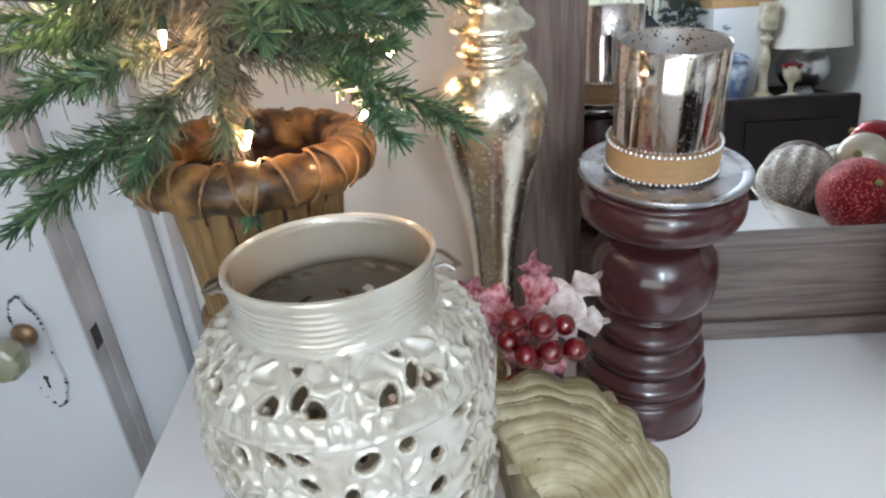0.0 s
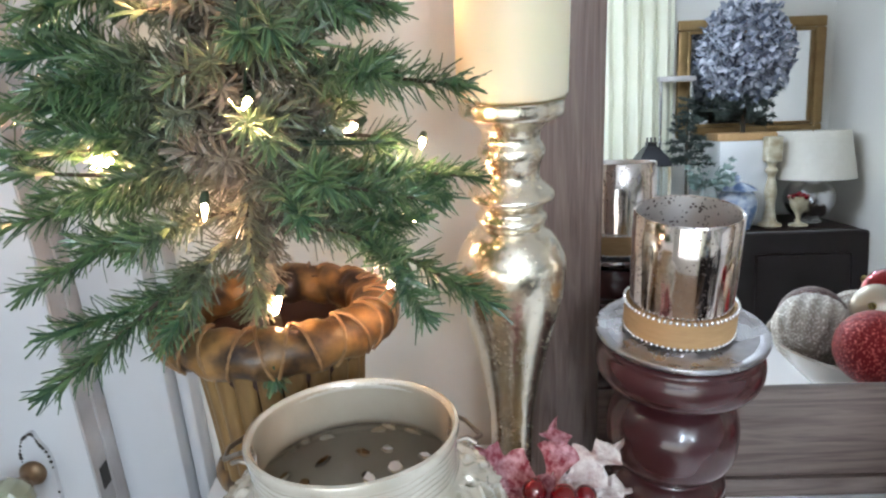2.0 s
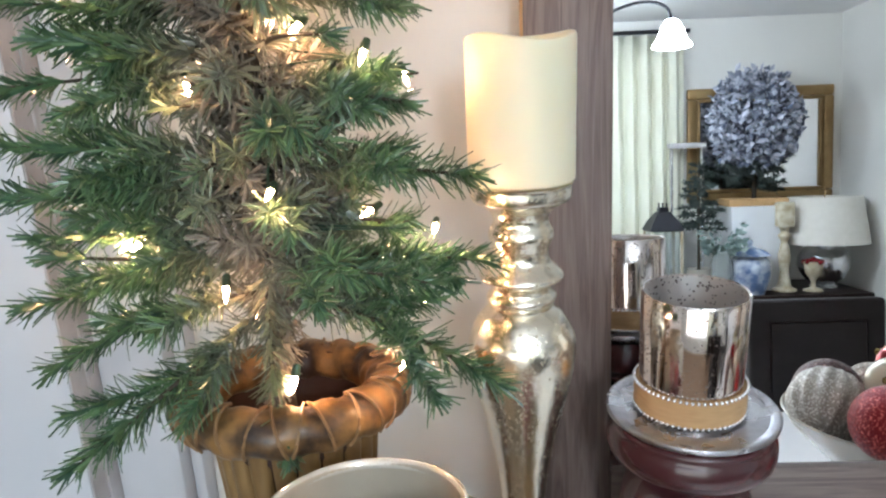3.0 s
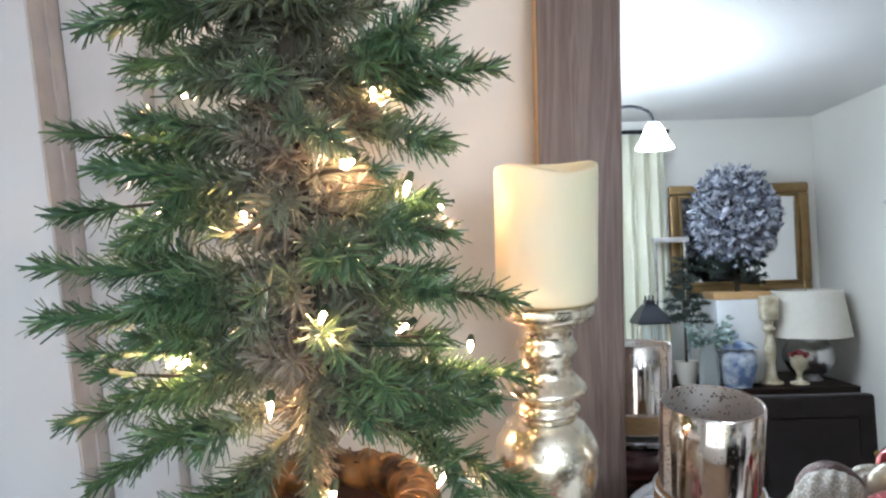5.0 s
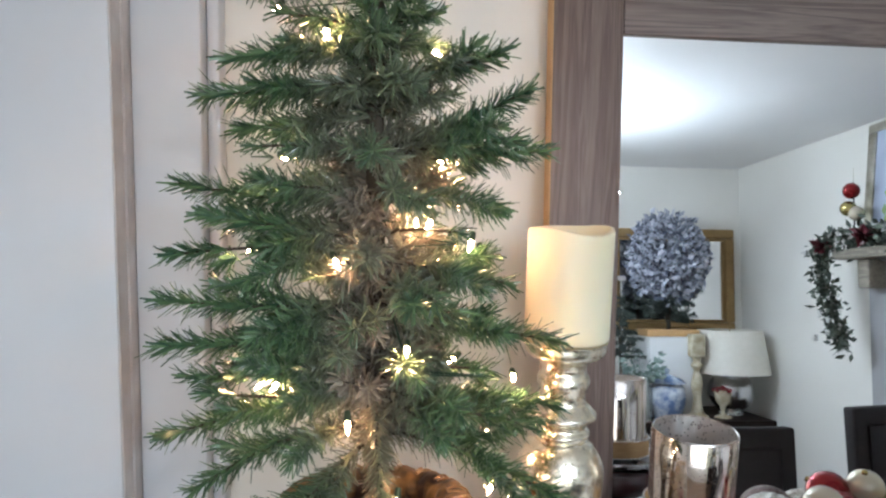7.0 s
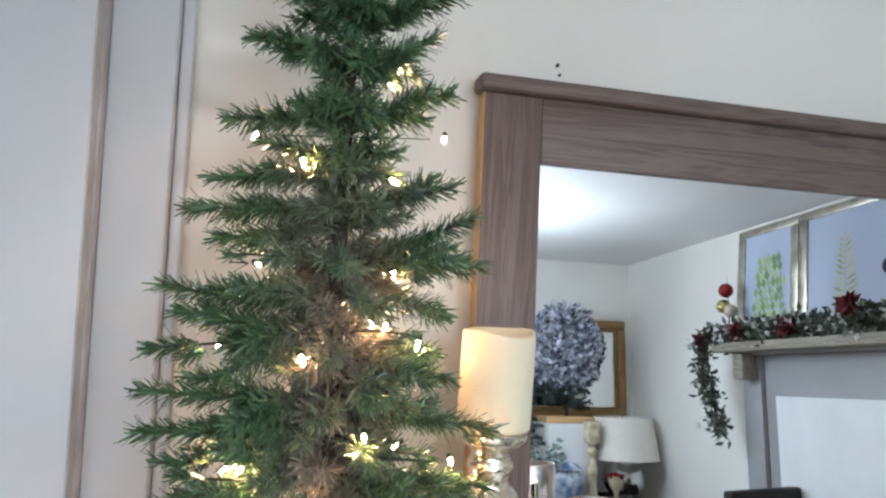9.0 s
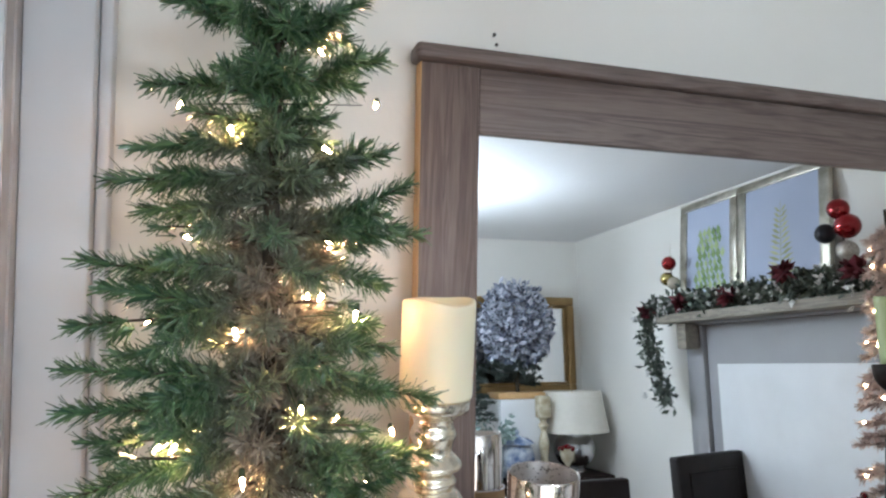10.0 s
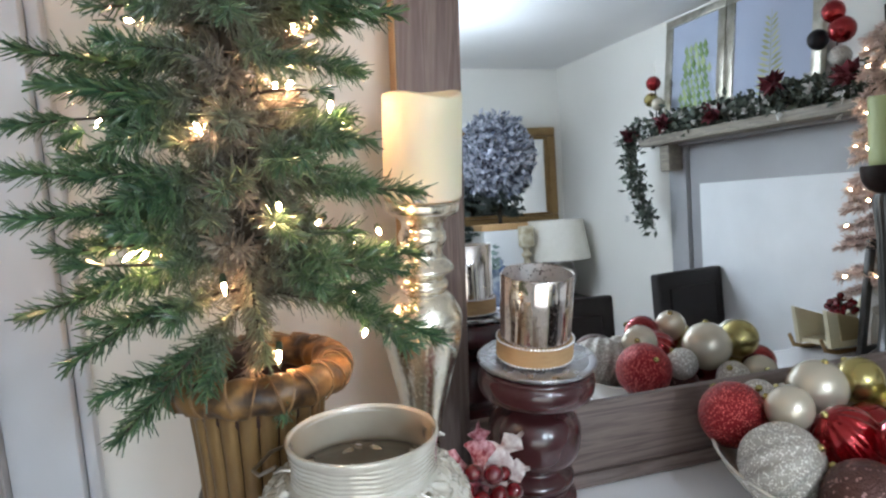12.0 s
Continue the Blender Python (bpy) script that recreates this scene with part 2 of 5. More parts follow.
# ---- building tools ----
def mesh_from(name, verts, faces, mat, smooth=True, angle=40):
    me = bpy.data.meshes.new(name)
    me.from_pydata([tuple(v) for v in verts], [], faces)
    me.materials.append(mat)
    if smooth:
        me.polygons.foreach_set("use_smooth", [True] * len(me.polygons))
        me.set_sharp_from_angle(angle=radians(angle))
    me.update()
    return me


def put(name, me, parent=None, m=None, label=""):
    ob = new(name, me)
    if parent:
        ob.parent = parent
    if m is not None:
        ob.matrix_basis = m
    if label:
        ob["label"] = label
    return ob


def thing(name, m, label, category, group="", kind=""):
    ob = new(name)
    ob.empty_display_size = 0.02
    ob.matrix_basis = m
    return tagged(ob, label, category, group, kind)


def box(x0, y0, z0, x1, y1, z1, bevel=0.0, seg=2):
    bm = bmesh.new()
    bmesh.ops.create_cube(bm, size=1.0)
    for v in bm.verts:
        v.co = Vector(((x0 + x1) / 2 + v.co.x * (x1 - x0), (y0 + y1) / 2 + v.co.y * (y1 - y0), (z0 + z1) / 2 + v.co.z * (z1 - z0)))
    if bevel:
        bmesh.ops.bevel(bm, geom=bm.edges[:], offset=bevel, segments=seg, affect="EDGES", profile=0.5)
    return bm


def part(name, bm, mat, parent=None, label="", m=None, smooth=True):
    me = bpy.data.meshes.new(name)
    bm.normal_update()
    bm.to_mesh(me)
    bm.free()
    me.materials.append(mat)
    if smooth:
        me.polygons.foreach_set("use_smooth", [True] * len(me.polygons))
        me.set_sharp_from_angle(angle=radians(35))
    return put(name, me, parent, m, label)


def lathe_data(profile, seg=48, wobble=None, closed=False):
    """Verts and faces of a turned form; profile: (radius, height) upwards. wobble(angle, radius, z) gives a radius."""
    verts, faces = [], []
    n = len(profile)
    for i in range(seg):
        a = 2 * math.pi * i / seg
        for r, z in profile:
            rr = wobble(a, r, z) if wobble else r
            verts.append((rr * math.cos(a), rr * math.sin(a), z))
    for i in range(seg):
        j = (i + 1) % seg
        for k in range(n if closed else n - 1):
            l = (k + 1) % n
            faces.append((i * n + k, j * n + k, j * n + l, i * n + l))
    return verts, faces


def lathe(name, profile, mat, parent=None, m=None, seg=48, wobble=None, closed=False, label="", angle=50):
    v, f = lathe_data(profile, seg, wobble, closed)
    return put(name, mesh_from(name, v, f, mat, True, angle), parent, m, label)


def spline(points, steps=6):
    """A smooth profile through the points (Catmull-Rom)."""
    p = [points[0], *points, points[-1]]
    out = []
    for i in range(1, len(p) - 2):
        for s in range(steps):
            t = s / steps
            out.append(tuple(0.5 * (2 * b + (c - a) * t + (2 * a - 5 * b + 4 * c - d) * t * t + (3 * b - a - 3 * c + d) * t ** 3)
                             for a, b, c, d in zip(p[i - 1], p[i], p[i + 1], p[i + 2])))
    out.append(tuple(points[-1]))
    return out


def tube_data(points, radius, seg=8, taper=1.0):
    pts = [Vector(p) for p in points]
    verts, faces = [], []
    n = len(pts)
    for i, p in enumerate(pts):
        d = (pts[min(i + 1, n - 1)] - pts[max(i - 1, 0)]).normalized()
        q = d.to_track_quat("Z", "Y")
        r = radius * (1 + (taper - 1) * i / max(n - 1, 1))
        for k in range(seg):
            a = 2 * math.pi * k / seg
            verts.append(p + q @ Vector((r * math.cos(a), r * math.sin(a), 0)))
    for i in range(n - 1):
        for k in range(seg):
            l = (k + 1) % seg
            faces.append((i * seg + k, i * seg + l, (i + 1) * seg + l, (i + 1) * seg + k))
    faces.append(tuple(reversed(range(seg))))
    faces.append(tuple((n - 1) * seg + k for k in range(seg)))
    return verts, faces


def tube(name, points, radius, mat, parent=None, seg=8, taper=1.0, m=None, label=""):
    v, f = tube_data(points, radius, seg, taper)
    return put(name, mesh_from(name, v, f, mat), parent, m, label)


def ball_data(r, seg=28, rings=18, pleats=0, depth=0.0, squash=1.0):
    prof = [(max(r * math.sin(math.pi * k / rings), 0.0004), -r * squash * math.cos(math.pi * k / rings)) for k in range(rings + 1)]
    wob = (lambda a, q, z: q * (1 - depth * (0.5 - 0.5 * math.cos(a * pleats)) ** 0.7)) if pleats else None
    return lathe_data(prof, seg, wob)


def needles(verts, faces, path, length, count, rng, width=0.0011, fan=50, from_t=0.0):
    """Needles round a twig's path, leaning towards its tip."""
    pts = [Vector(p) for p in path]
    n = len(pts) - 1
    for _ in range(count):
        t = from_t + (1 - from_t) * rng.random()
        i = min(int(t * n), n - 1)
        p = pts[i].lerp(pts[i + 1], t * n - i)
        d = (pts[i + 1] - pts[i]).normalized()
        q = d.to_track_quat("Z", "Y")
        a, lean = rng.uniform(0, 2 * math.pi), radians(rng.gauss(fan, 15) * (1 - 0.25 * t ** 6))
        w = q @ Vector((math.sin(lean) * math.cos(a), math.sin(lean) * math.sin(a), math.cos(lean)))
        s = q @ Vector((-math.sin(a), math.cos(a), 0)) * width
        u = w.cross(s).normalized() * width
        ln = length * rng.uniform(0.55, 1.15)
        tip = p + w * ln + Vector((rng.uniform(-1, 1), rng.uniform(-1, 1), rng.uniform(-1.4, 0.6))) * ln * 0.13
        b = len(verts)
        verts += [p - s, p + s, p + u, p + w * ln * 0.85 - s * 0.9, p + w * ln * 0.85 + s * 0.9, p + w * ln * 0.85 + u * 0.9, tip]
        faces += [(b, b + 1, b + 4, b + 3), (b + 1, b + 2, b + 5, b + 4), (b + 2, b, b + 3, b + 5),
                  (b + 3, b + 4, b + 6), (b + 4, b + 5, b + 6), (b + 5, b + 3, b + 6)]


def brush(verts, faces, path, length, count, rng, width, fan=52, clear=()):
    """A bottle-brush twig: straight narrow strips set all round the path, cut off bluntly, a little shorter at the tip."""
    pts = [Vector(p) for p in path]
    n = len(pts) - 1
    for _ in range(count):
        t = rng.random()
        i = min(int(t * n), n - 1)
        p = pts[i].lerp(pts[i + 1], t * n - i)
        q = (pts[i + 1] - pts[i]).to_track_quat("Z", "Y")
        if any((p - c).length < 0.014 for c in clear):
            continue
        a = rng.uniform(0, 2 * math.pi)
        lean = radians(rng.gauss(fan, 11) * (1 - 0.45 * t ** 8))
        w = q @ Vector((math.sin(lean) * math.cos(a), math.sin(lean) * math.sin(a), math.cos(lean)))
        s = (q @ Vector((-math.sin(a), math.cos(a), 0))) * width
        u = w.cross(s).normalized() * width * 0.7
        ln = length * rng.uniform(0.62, 1.12) * (1 - 0.22 * t ** 5)
        mid = p + w * ln * 0.55
        tip = p + w * ln + Vector((rng.gauss(0, 1), rng.gauss(0, 1), rng.gauss(-0.4, 1))) * ln * 0.09
        b = len(verts)
        verts += [p - s, p + s, p + u, mid - s, mid + s, mid + u, tip - s * 0.7, tip + s * 0.7, tip + u * 0.7]
        faces += [(b, b + 1, b + 4, b + 3), (b + 1, b + 2, b + 5, b + 4), (b + 2, b, b + 3, b + 5),
                  (b + 3, b + 4, b + 7, b + 6), (b + 4, b + 5, b + 8, b + 7), (b + 5, b + 3, b + 6, b + 8), (b + 6, b + 7, b + 8)]


def wired_branch(tree, base, tip, rng, mats, length=0.021, density=1900, twigs=2, droop=0.0, name="branch", width=0.0010):
    """A branch that bends in its run, with side twigs that spread from its outer half."""
    v, f = [], []
    a, b = Vector(base), Vector(tip)
    d = (b - a).normalized()
    span = (b - a).length
    side = d.cross(Vector((0, 0, 1)))
    side = side.normalized() if side.length > 0.05 else Vector((1, 0, 0))
    bend = side * rng.uniform(-0.10, 0.10) * span + Vector((0, 0, rng.uniform(-0.03, 0.07) * span - droop))
    path = [a.lerp(b, k / 8) + bend * math.sin(math.pi * k / 8) for k in range(9)]
    near = [c + Vector((0, q, 0)) for c in BULB_SPOTS if (c - a).length < 0.3 for q in (0, -0.015, -0.030)]
    brush(v, f, path, length, int(density * span), rng, width, clear=near)
    for k in range(twigs):
        t = 0.30 + 0.36 * k / max(twigs, 1) + rng.uniform(-0.05, 0.05)
        p = path[int(t * 8)]
        way = d * 0.85 + side * (1 if k % 2 else -1) * rng.uniform(0.35, 0.75) + Vector((0, 0, rng.uniform(-0.28, 0.28)))
        e = p + way.normalized() * span * rng.uniform(0.38, 0.56)
        brush(v, f, [p, p.lerp(e, 0.5) + Vector((0, 0, rng.uniform(-0.004, 0.006))), e], length * 0.92, int(density * (e - p).length), rng, width, clear=near)
    ob = put(name, mesh_from(name, v, f, mats[0], False), tree)
    sv, sf = tube_data(path, 0.0022, 6, 0.5)
    put("stem", mesh_from("stem", sv, sf, mats[1]), ob)
    return ob


def bough_path(base, tip, sag, steps=8):
    a, b = Vector(base), Vector(tip)
    return [a.lerp(b, k / steps) + Vector((0, 0, -sag * math.sin(math.pi * k / steps))) for k in range(steps + 1)]


def bough(tree, base, tip, rng, mats, length=0.028, density=1900, twigs=2, sag=0.0, name="branch", width=0.0011):
    """One wired branch of an artificial tree: a stem, side twigs and their needles."""
    v, f = [], []
    path = bough_path(base, tip, sag)
    span = (path[-1] - path[0]).length
    needles(v, f, path, length, int(density * span), rng, width, from_t=0.08)
    d = (path[-1] - path[0]).normalized()
    for k in range(twigs):
        t = 0.35 + 0.4 * k / max(twigs, 1) + rng.uniform(-0.05, 0.05)
        p = path[0].lerp(path[-1], t)
        side = d.cross(Vector((0, 0, 1))).normalized() * (1 if k % 2 else -1)
        e = p + (d * 0.75 + side * rng.uniform(0.45, 0.8) + Vector((0, 0, rng.uniform(-0.25, 0.35)))).normalized() * span * rng.uniform(0.35, 0.5)
        needles(v, f, [p, p.lerp(e, 0.5), e], length, int(density * (e - p).length), rng, width)
    ob = put(name, mesh_from(name, v, f, mats[0], False), tree)
    sv, sf = tube_data(path, 0.0028, 6, 0.5)
    put("stem", mesh_from("stem", sv, sf, mats[1]), ob)
    return ob


# ---- the room ----
def wall_box(name, x0, y0, z0, x1, y1, z1, mat, label, bevel=0.0):
    return tagged(part(name, box(x0, y0, z0, x1, y1, z1, bevel), mat), label, "wall", kind="structure")


LEFT = -2.4
tagged(part("floor", box(LEFT, BACK, -0.05, SIDE, WALL, 0.0), floor_wood), "dark wooden floor of the room", "floor", kind="structure")
tagged(part("ceiling", box(LEFT, BACK, CEIL, SIDE, WALL, CEIL + 0.05), ceiling_paint), "smooth white painted ceiling", "ceiling", kind="structure")
# wall behind the dresser, with the door's opening
DOOR_R, DOOR_L, DOOR_TOP = -0.474, -1.30, 2.02
wall_north = wall_box("wall_north", DOOR_R + 0.02, WALL, 0, SIDE + 0.1, WALL + 0.1, CEIL, wall_paint, "cream painted wall behind the dresser")
wall_box("wall_north_left", LEFT - 0.1, WALL, 0, DOOR_L - 0.02, WALL + 0.1, CEIL, wall_paint, "cream painted wall beyond the door")
wall_box("wall_north_top", DOOR_L - 0.02, WALL, DOOR_TOP + 0.02, DOOR_R + 0.02, WALL + 0.1, CEIL, wall_paint, "cream painted wall over the door")
wall_box("wall_east", SIDE, BACK, 0, SIDE + 0.1, WALL, CEIL, wall_paint, "pale painted wall with the mantel")
wall_box("wall_west", LEFT - 0.1, BACK, 0, LEFT, WALL, CEIL, wall_paint, "plain painted side wall")
# wall across the room with its window
WX0, WX1, WZ0, WZ1 = -1.60, 0.45, 0.70, 1.98
wall_box("wall_south", WX1, BACK - 0.1, 0, SIDE + 0.1, BACK, CEIL, wall_paint, "pale painted wall across the room")
wall_box("wall_south_left", LEFT - 0.1, BACK - 0.1, 0, WX0, BACK, CEIL, wall_paint, "pale painted wall beside the window")
wall_box("wall_south_low", WX0, BACK - 0.1, 0, WX1, BACK, WZ0, wall_paint, "pale painted wall under the window")
wall_box("wall_south_top", WX0, BACK - 0.1, WZ1, WX1, BACK, CEIL, wall_paint, "pale painted wall over the window")

# door leaf standing proud of its casing
door = thing("door_1", pose(DOOR_R, WALL, 0), "white painted panel door with a glass knob and worn edge", "door", kind="structure")
DW, LEAF = DOOR_R - DOOR_L, -0.110     # width; front face of the leaf
part("leaf", box(-DW, LEAF, 0.01, 0.0162, LEAF + 0.031, DOOR_TOP, 0.0015), door_paint, door)
# the edge's grey holds its shade as well as wear
part("leaf_edge", box(0.0163, LEAF + 0.0025, 0.01, 0.0175, LEAF + 0.0305, DOOR_TOP), mottled_grey_paint, door, "worn edge of the door leaf, greyed to stand for shade")
# added filler in place of the shaded slit between leaf and casing
part("gap_strip", box(-0.002, LEAF + 0.0315, 0, 0.0195, -0.001, DOOR_TOP), mottled_grey_paint, door, "added strip standing in for the dark gap behind the leaf")
for z0, z1 in ((0.15, 0.45), (1.18, 1.58), (1.68, 1.92)):
    for sx in (-0.185, -DW + 0.12):
        part("moulding", box(sx - 0.006, LEAF - 0.006, z0, sx + 0.006, LEAF - 0.0005, z1, 0.002), door_paint, door)
    for z in (z0, z1):
        part("moulding", box(-DW + 0.127, LEAF - 0.0055, z - 0.006, -0.192, LEAF - 0.0005, z + 0.006, 0.002), door_paint, door)
chip_rng = random.Random(12)


def worn_outline(rng, w, h, n=64):
    """A long plate with pointed, scalloped ends."""
    pts = []
    for k in range(n):
        a = 2 * math.pi * k / n
        x, z = math.sin(a), math.cos(a)
        taper = 1 - 0.45 * max(abs(z) - 0.62, 0) / 0.38
        pts.append((w * math.copysign(abs(x) ** 0.55, x) * taper * (1 + 0.07 * math.sin(7 * a)), h * math.copysign(abs(z) ** 0.8, z) + 0.0015 * math.sin(9 * a)))
    return pts


ring = worn_outline(chip_rng, 0.019, 0.084)
lv = [(x, 0.0, z) for x, z in ring] + [(x * 0.9, -0.005, z * 0.98) for x, z in ring]
lf = [tuple(range(64, 128))] + [(k, (k + 1) % 64, (k + 1) % 64 + 64, k + 64) for k in range(64)]
PLX, PLZ = -0.042, 0.916
lock = put("lock_plate", mesh_from("lock_plate", lv, lf, door_paint, True, 40), door, pose(PLX, LEAF - 0.0002, PLZ), "white painted long lock plate, chipped")
for k in range(64):
    x, z = ring[k]
    if z > 0.030 or (z < -0.045 and k % 3 == 0) or (x > 0 and k % 4 == 0):
        s_chip = chip_rng.uniform(0.0012, 0.0030)
        lathe("paint_chip", [(0.0002, 0), (s_chip, 0.0002), (s_chip * 0.7, 0.0010), (0.0002, 0.0012)], black_spot, lock, pose(x * 0.93, -0.0045, z * 0.97, 90, 0, 0), 8)
lathe("keyhole", [(0.0002, 0), (0.0035, 0.0002), (0.003, 0.0008), (0.0002, 0.001)], black_spot, lock, pose(-0.004, -0.005, -0.036, 90, 0, 0), 12)
part("keyhole_slot", box(-0.0055, -0.0058, -0.052, -0.0025, -0.005, -0.036), black_spot, lock)
KNOB = pose(PLX - 0.004, LEAF - 0.005, 0.948, 90, 0, 0)
lathe("knob_neck", spline([(0.014, 0), (0.015, 0.006), (0.010, 0.012), (0.0085, 0.020), (0.012, 0.026), (0.001, 0.028)], 3), old_brass, door, KNOB, 24, label="worn brass knob neck")
lathe("knob", spline([(0.009, 0.024), (0.016, 0.030), (0.025, 0.040), (0.026, 0.052), (0.020, 0.064), (0.001, 0.068)], 3), glass_knob, door, KNOB, 12, label="faceted clear glass knob", angle=15)
part("casing", box(0.020, -0.058, 0, 0.098, -0.001, DOOR_TOP + 0.02, 0.003), door_paint, door)
part("casing_bead", box(0.0985, -0.034, 0, 0.114, -0.001, DOOR_TOP + 0.02, 0.004), door_paint, door)
part("latch_stain", box(0.0176, LEAF + 0.012, 0.905, 0.0182, LEAF + 0.029, 0.935), black_spot, door)

# ---- the dresser ----
dresser = thing("dresser", pose(0, 0, 0), "white lacquered dresser with a wide smooth top", "dresser")
DX0, DX1, DY0 = -0.332, 1.62, 0.17
part("dresser_top", box(DX0, DY0, TABLE - 0.028, DX1, WALL - 0.022, TABLE, 0.003, 3), white_top, dresser)
part("dresser_body", box(DX0 + 0.02, DY0 + 0.02, 0.08, DX1 - 0.02, WALL - 0.025, TABLE - 0.029, 0.003), white_top, dresser)
for i in range(3):
    for z0 in (0.12, 0.37, 0.62):
        w = (DX1 - DX0 - 0.08) / 3
        x0 = DX0 + 0.03 + i * (w + 0.01)
        part("drawer", box(x0, DY0 + 0.004, z0, x0 + w, DY0 + 0.019, z0 + 0.235, 0.003), white_top, dresser)
for x in (DX0 + 0.05, DX1 - 0.05):
    for y in (DY0 + 0.06, WALL - 0.08):
        part("foot", box(x - 0.025, y - 0.025, 0, x + 0.025, y + 0.025, 0.079, 0.004), white_top, dresser)

# ---- big leaning mirror ----
MIR = pose(0, 0.6964, TABLE + 0.001, -LEAN, 0, 0)
mirror = thing("leaning_mirror", MIR, "large mirror in a brown limed wood frame leaning on the wall", "mirror")
GX0, GX1, GZ0, GZ1, MX1 = 0.120, 1.043, 0.1306, 0.807, 1.14
part("left_stile", box(0.034, 0, 0.024, GX0, 0.028, 0.903, 0.002), frame_wood, mirror)
part("right_stile", box(GX1, 0, 0.024, MX1, 0.028, 0.903, 0.002), frame_wood, mirror)
part("top_rail", box(GX0 + 0.0005, 0.001, GZ1, GX1 - 0.0005, 0.028, 0.903, 0.002), rail_wood, mirror)
part("bottom_rail", box(GX0 + 0.0005, 0.001, 0.024, GX1 - 0.0005, 0.028, GZ0, 0.002), rail_wood, mirror)
part("base_moulding", box(0.030, -0.004, 0.0, MX1 + 0.003, 0.028, 0.0235, 0.003), rail_wood, mirror)
part("cap", box(0.023, -0.013, 0.9035, MX1 + 0.014, 0.030, 0.928, 0.008, 4), rail_wood, mirror, "dark rounded top moulding")
part("side_edge", box(0.0325, 0.001, 0.024, 0.0338, 0.0275, 0.903), raw_wood, mirror, "bare pine edge of the frame")
part("glass", box(GX0 - 0.004, 0.008, GZ0 - 0.004, GX1 + 0.004, 0.012, GZ1 + 0.004), silvered, mirror, "clear silvered mirror glass", smooth=False)
part("backing", box(GX0 - 0.004, 0.0125, GZ0 - 0.004, GX1 + 0.004, 0.020, GZ1 + 0.004), bark, mirror)
nail = thing("wall_nail", pose(0.153, WALL, 1.859), "small dark nail in the cream wall", "nail")
tube("shank", [(0, 0, 0), (0, -0.006, 0.001)], 0.0012, black_spot, nail, 6)
lathe("head", [(0.0003, 0), (0.003, 0.0005), (0.002, 0.0016), (0.0003, 0.002)], black_spot, nail, pose(0, -0.006, 0.001, 90, 0, 0), 10)
tube("wall_anchor", [(0.006, 0, -0.012), (0.006, -0.002, -0.012)], 0.0025, black_spot, nail, 8)

# ---- mercury glass pillar holder and candle ----
HX, HY = 0.019, 0.604
holder = thing("pillar_candle_holder", pose(HX, HY, TABLE), "tall turned gold mercury glass pillar holder", "candle holder")
prof = [(0.001, 0.0), (0.052, 0.0), (0.054, 0.006), (0.050, 0.014), (0.034, 0.028), (0.023, 0.055), (0.0185, 0.10), (0.0190, 0.155), (0.022, 0.195),
        (0.031, 0.245), (0.042, 0.290), (0.0455, 0.316), (0.044, 0.333), (0.034, 0.350), (0.026, 0.3565), (0.0285, 0.362), (0.029, 0.366), (0.025, 0.371),
        (0.027, 0.376), (0.034, 0.381), (0.0345, 0.385), (0.030, 0.390), (0.023, 0.397), (0.0235, 0.407), (0.0265, 0.415), (0.026, 0.421), (0.0225, 0.428),
        (0.026, 0.437), (0.037, 0.444), (0.0405, 0.448), (0.0405, 0.4575), (0.039, 0.459), (0.001, 0.4585)]
sp_h = spline([(r, z * 1.0275) for r, z in prof], 3)
for nm, k0, k1 in (("foot", 0, 15), ("body", 15, 42), ("neck", 42, 81), ("candle_dish", 81, len(sp_h))):
    lathe(nm, sp_h[k0:k1 + 1], gold_mercury, holder, seg=72)
candle = thing("pillar_candle", pose(HX + 0.001, HY, TABLE + 0.4725), "ivory flameless pillar candle with a melted rim", "candle")
CR, CH = 0.0425, 0.111


def candle_mesh(r, h, mat, parent, name="wax"):
    prof = [(0.001, 0), (r - 0.002, 0), (r, 0.002)] + [(r, h * k / 10) for k in range(1, 10)] + [(r, h - 0.004), (r - 0.001, h - 0.001), (r - 0.004, h), (r - 0.008, h - 0.006), (r * 0.6, h - 0.016), (0.001, h - 0.018)]
    v, f = lathe_data(prof, 64)
    out = []
    for x, y, z in v:
        a = math.atan2(y, x)
        if z > h * 0.85:
            z += 0.0022 * math.sin(2 * a + 0.7) + 0.0012 * math.sin(3 * a + 2.0)
        out.append((x, y, z))
    return put(name, mesh_from(name, out, f, mat, True, 50), parent)


candle_mesh(CR, CH, ivory_wax, candle)
tube("wick", [(0, 0, CH - 0.018), (0.001, 0, CH - 0.008)], 0.0012, black_spot, candle, 6)

# ---- plum candlestick with mercury cup ----
SX, SY = 0.1675, 0.609
stick = thing("plum_candlestick", pose(SX, SY, TABLE) @ Matrix.Diagonal((0.97, 0.97, 0.97, 1)), "glossy plum turned candlestick with a pewter plate", "candlestick")
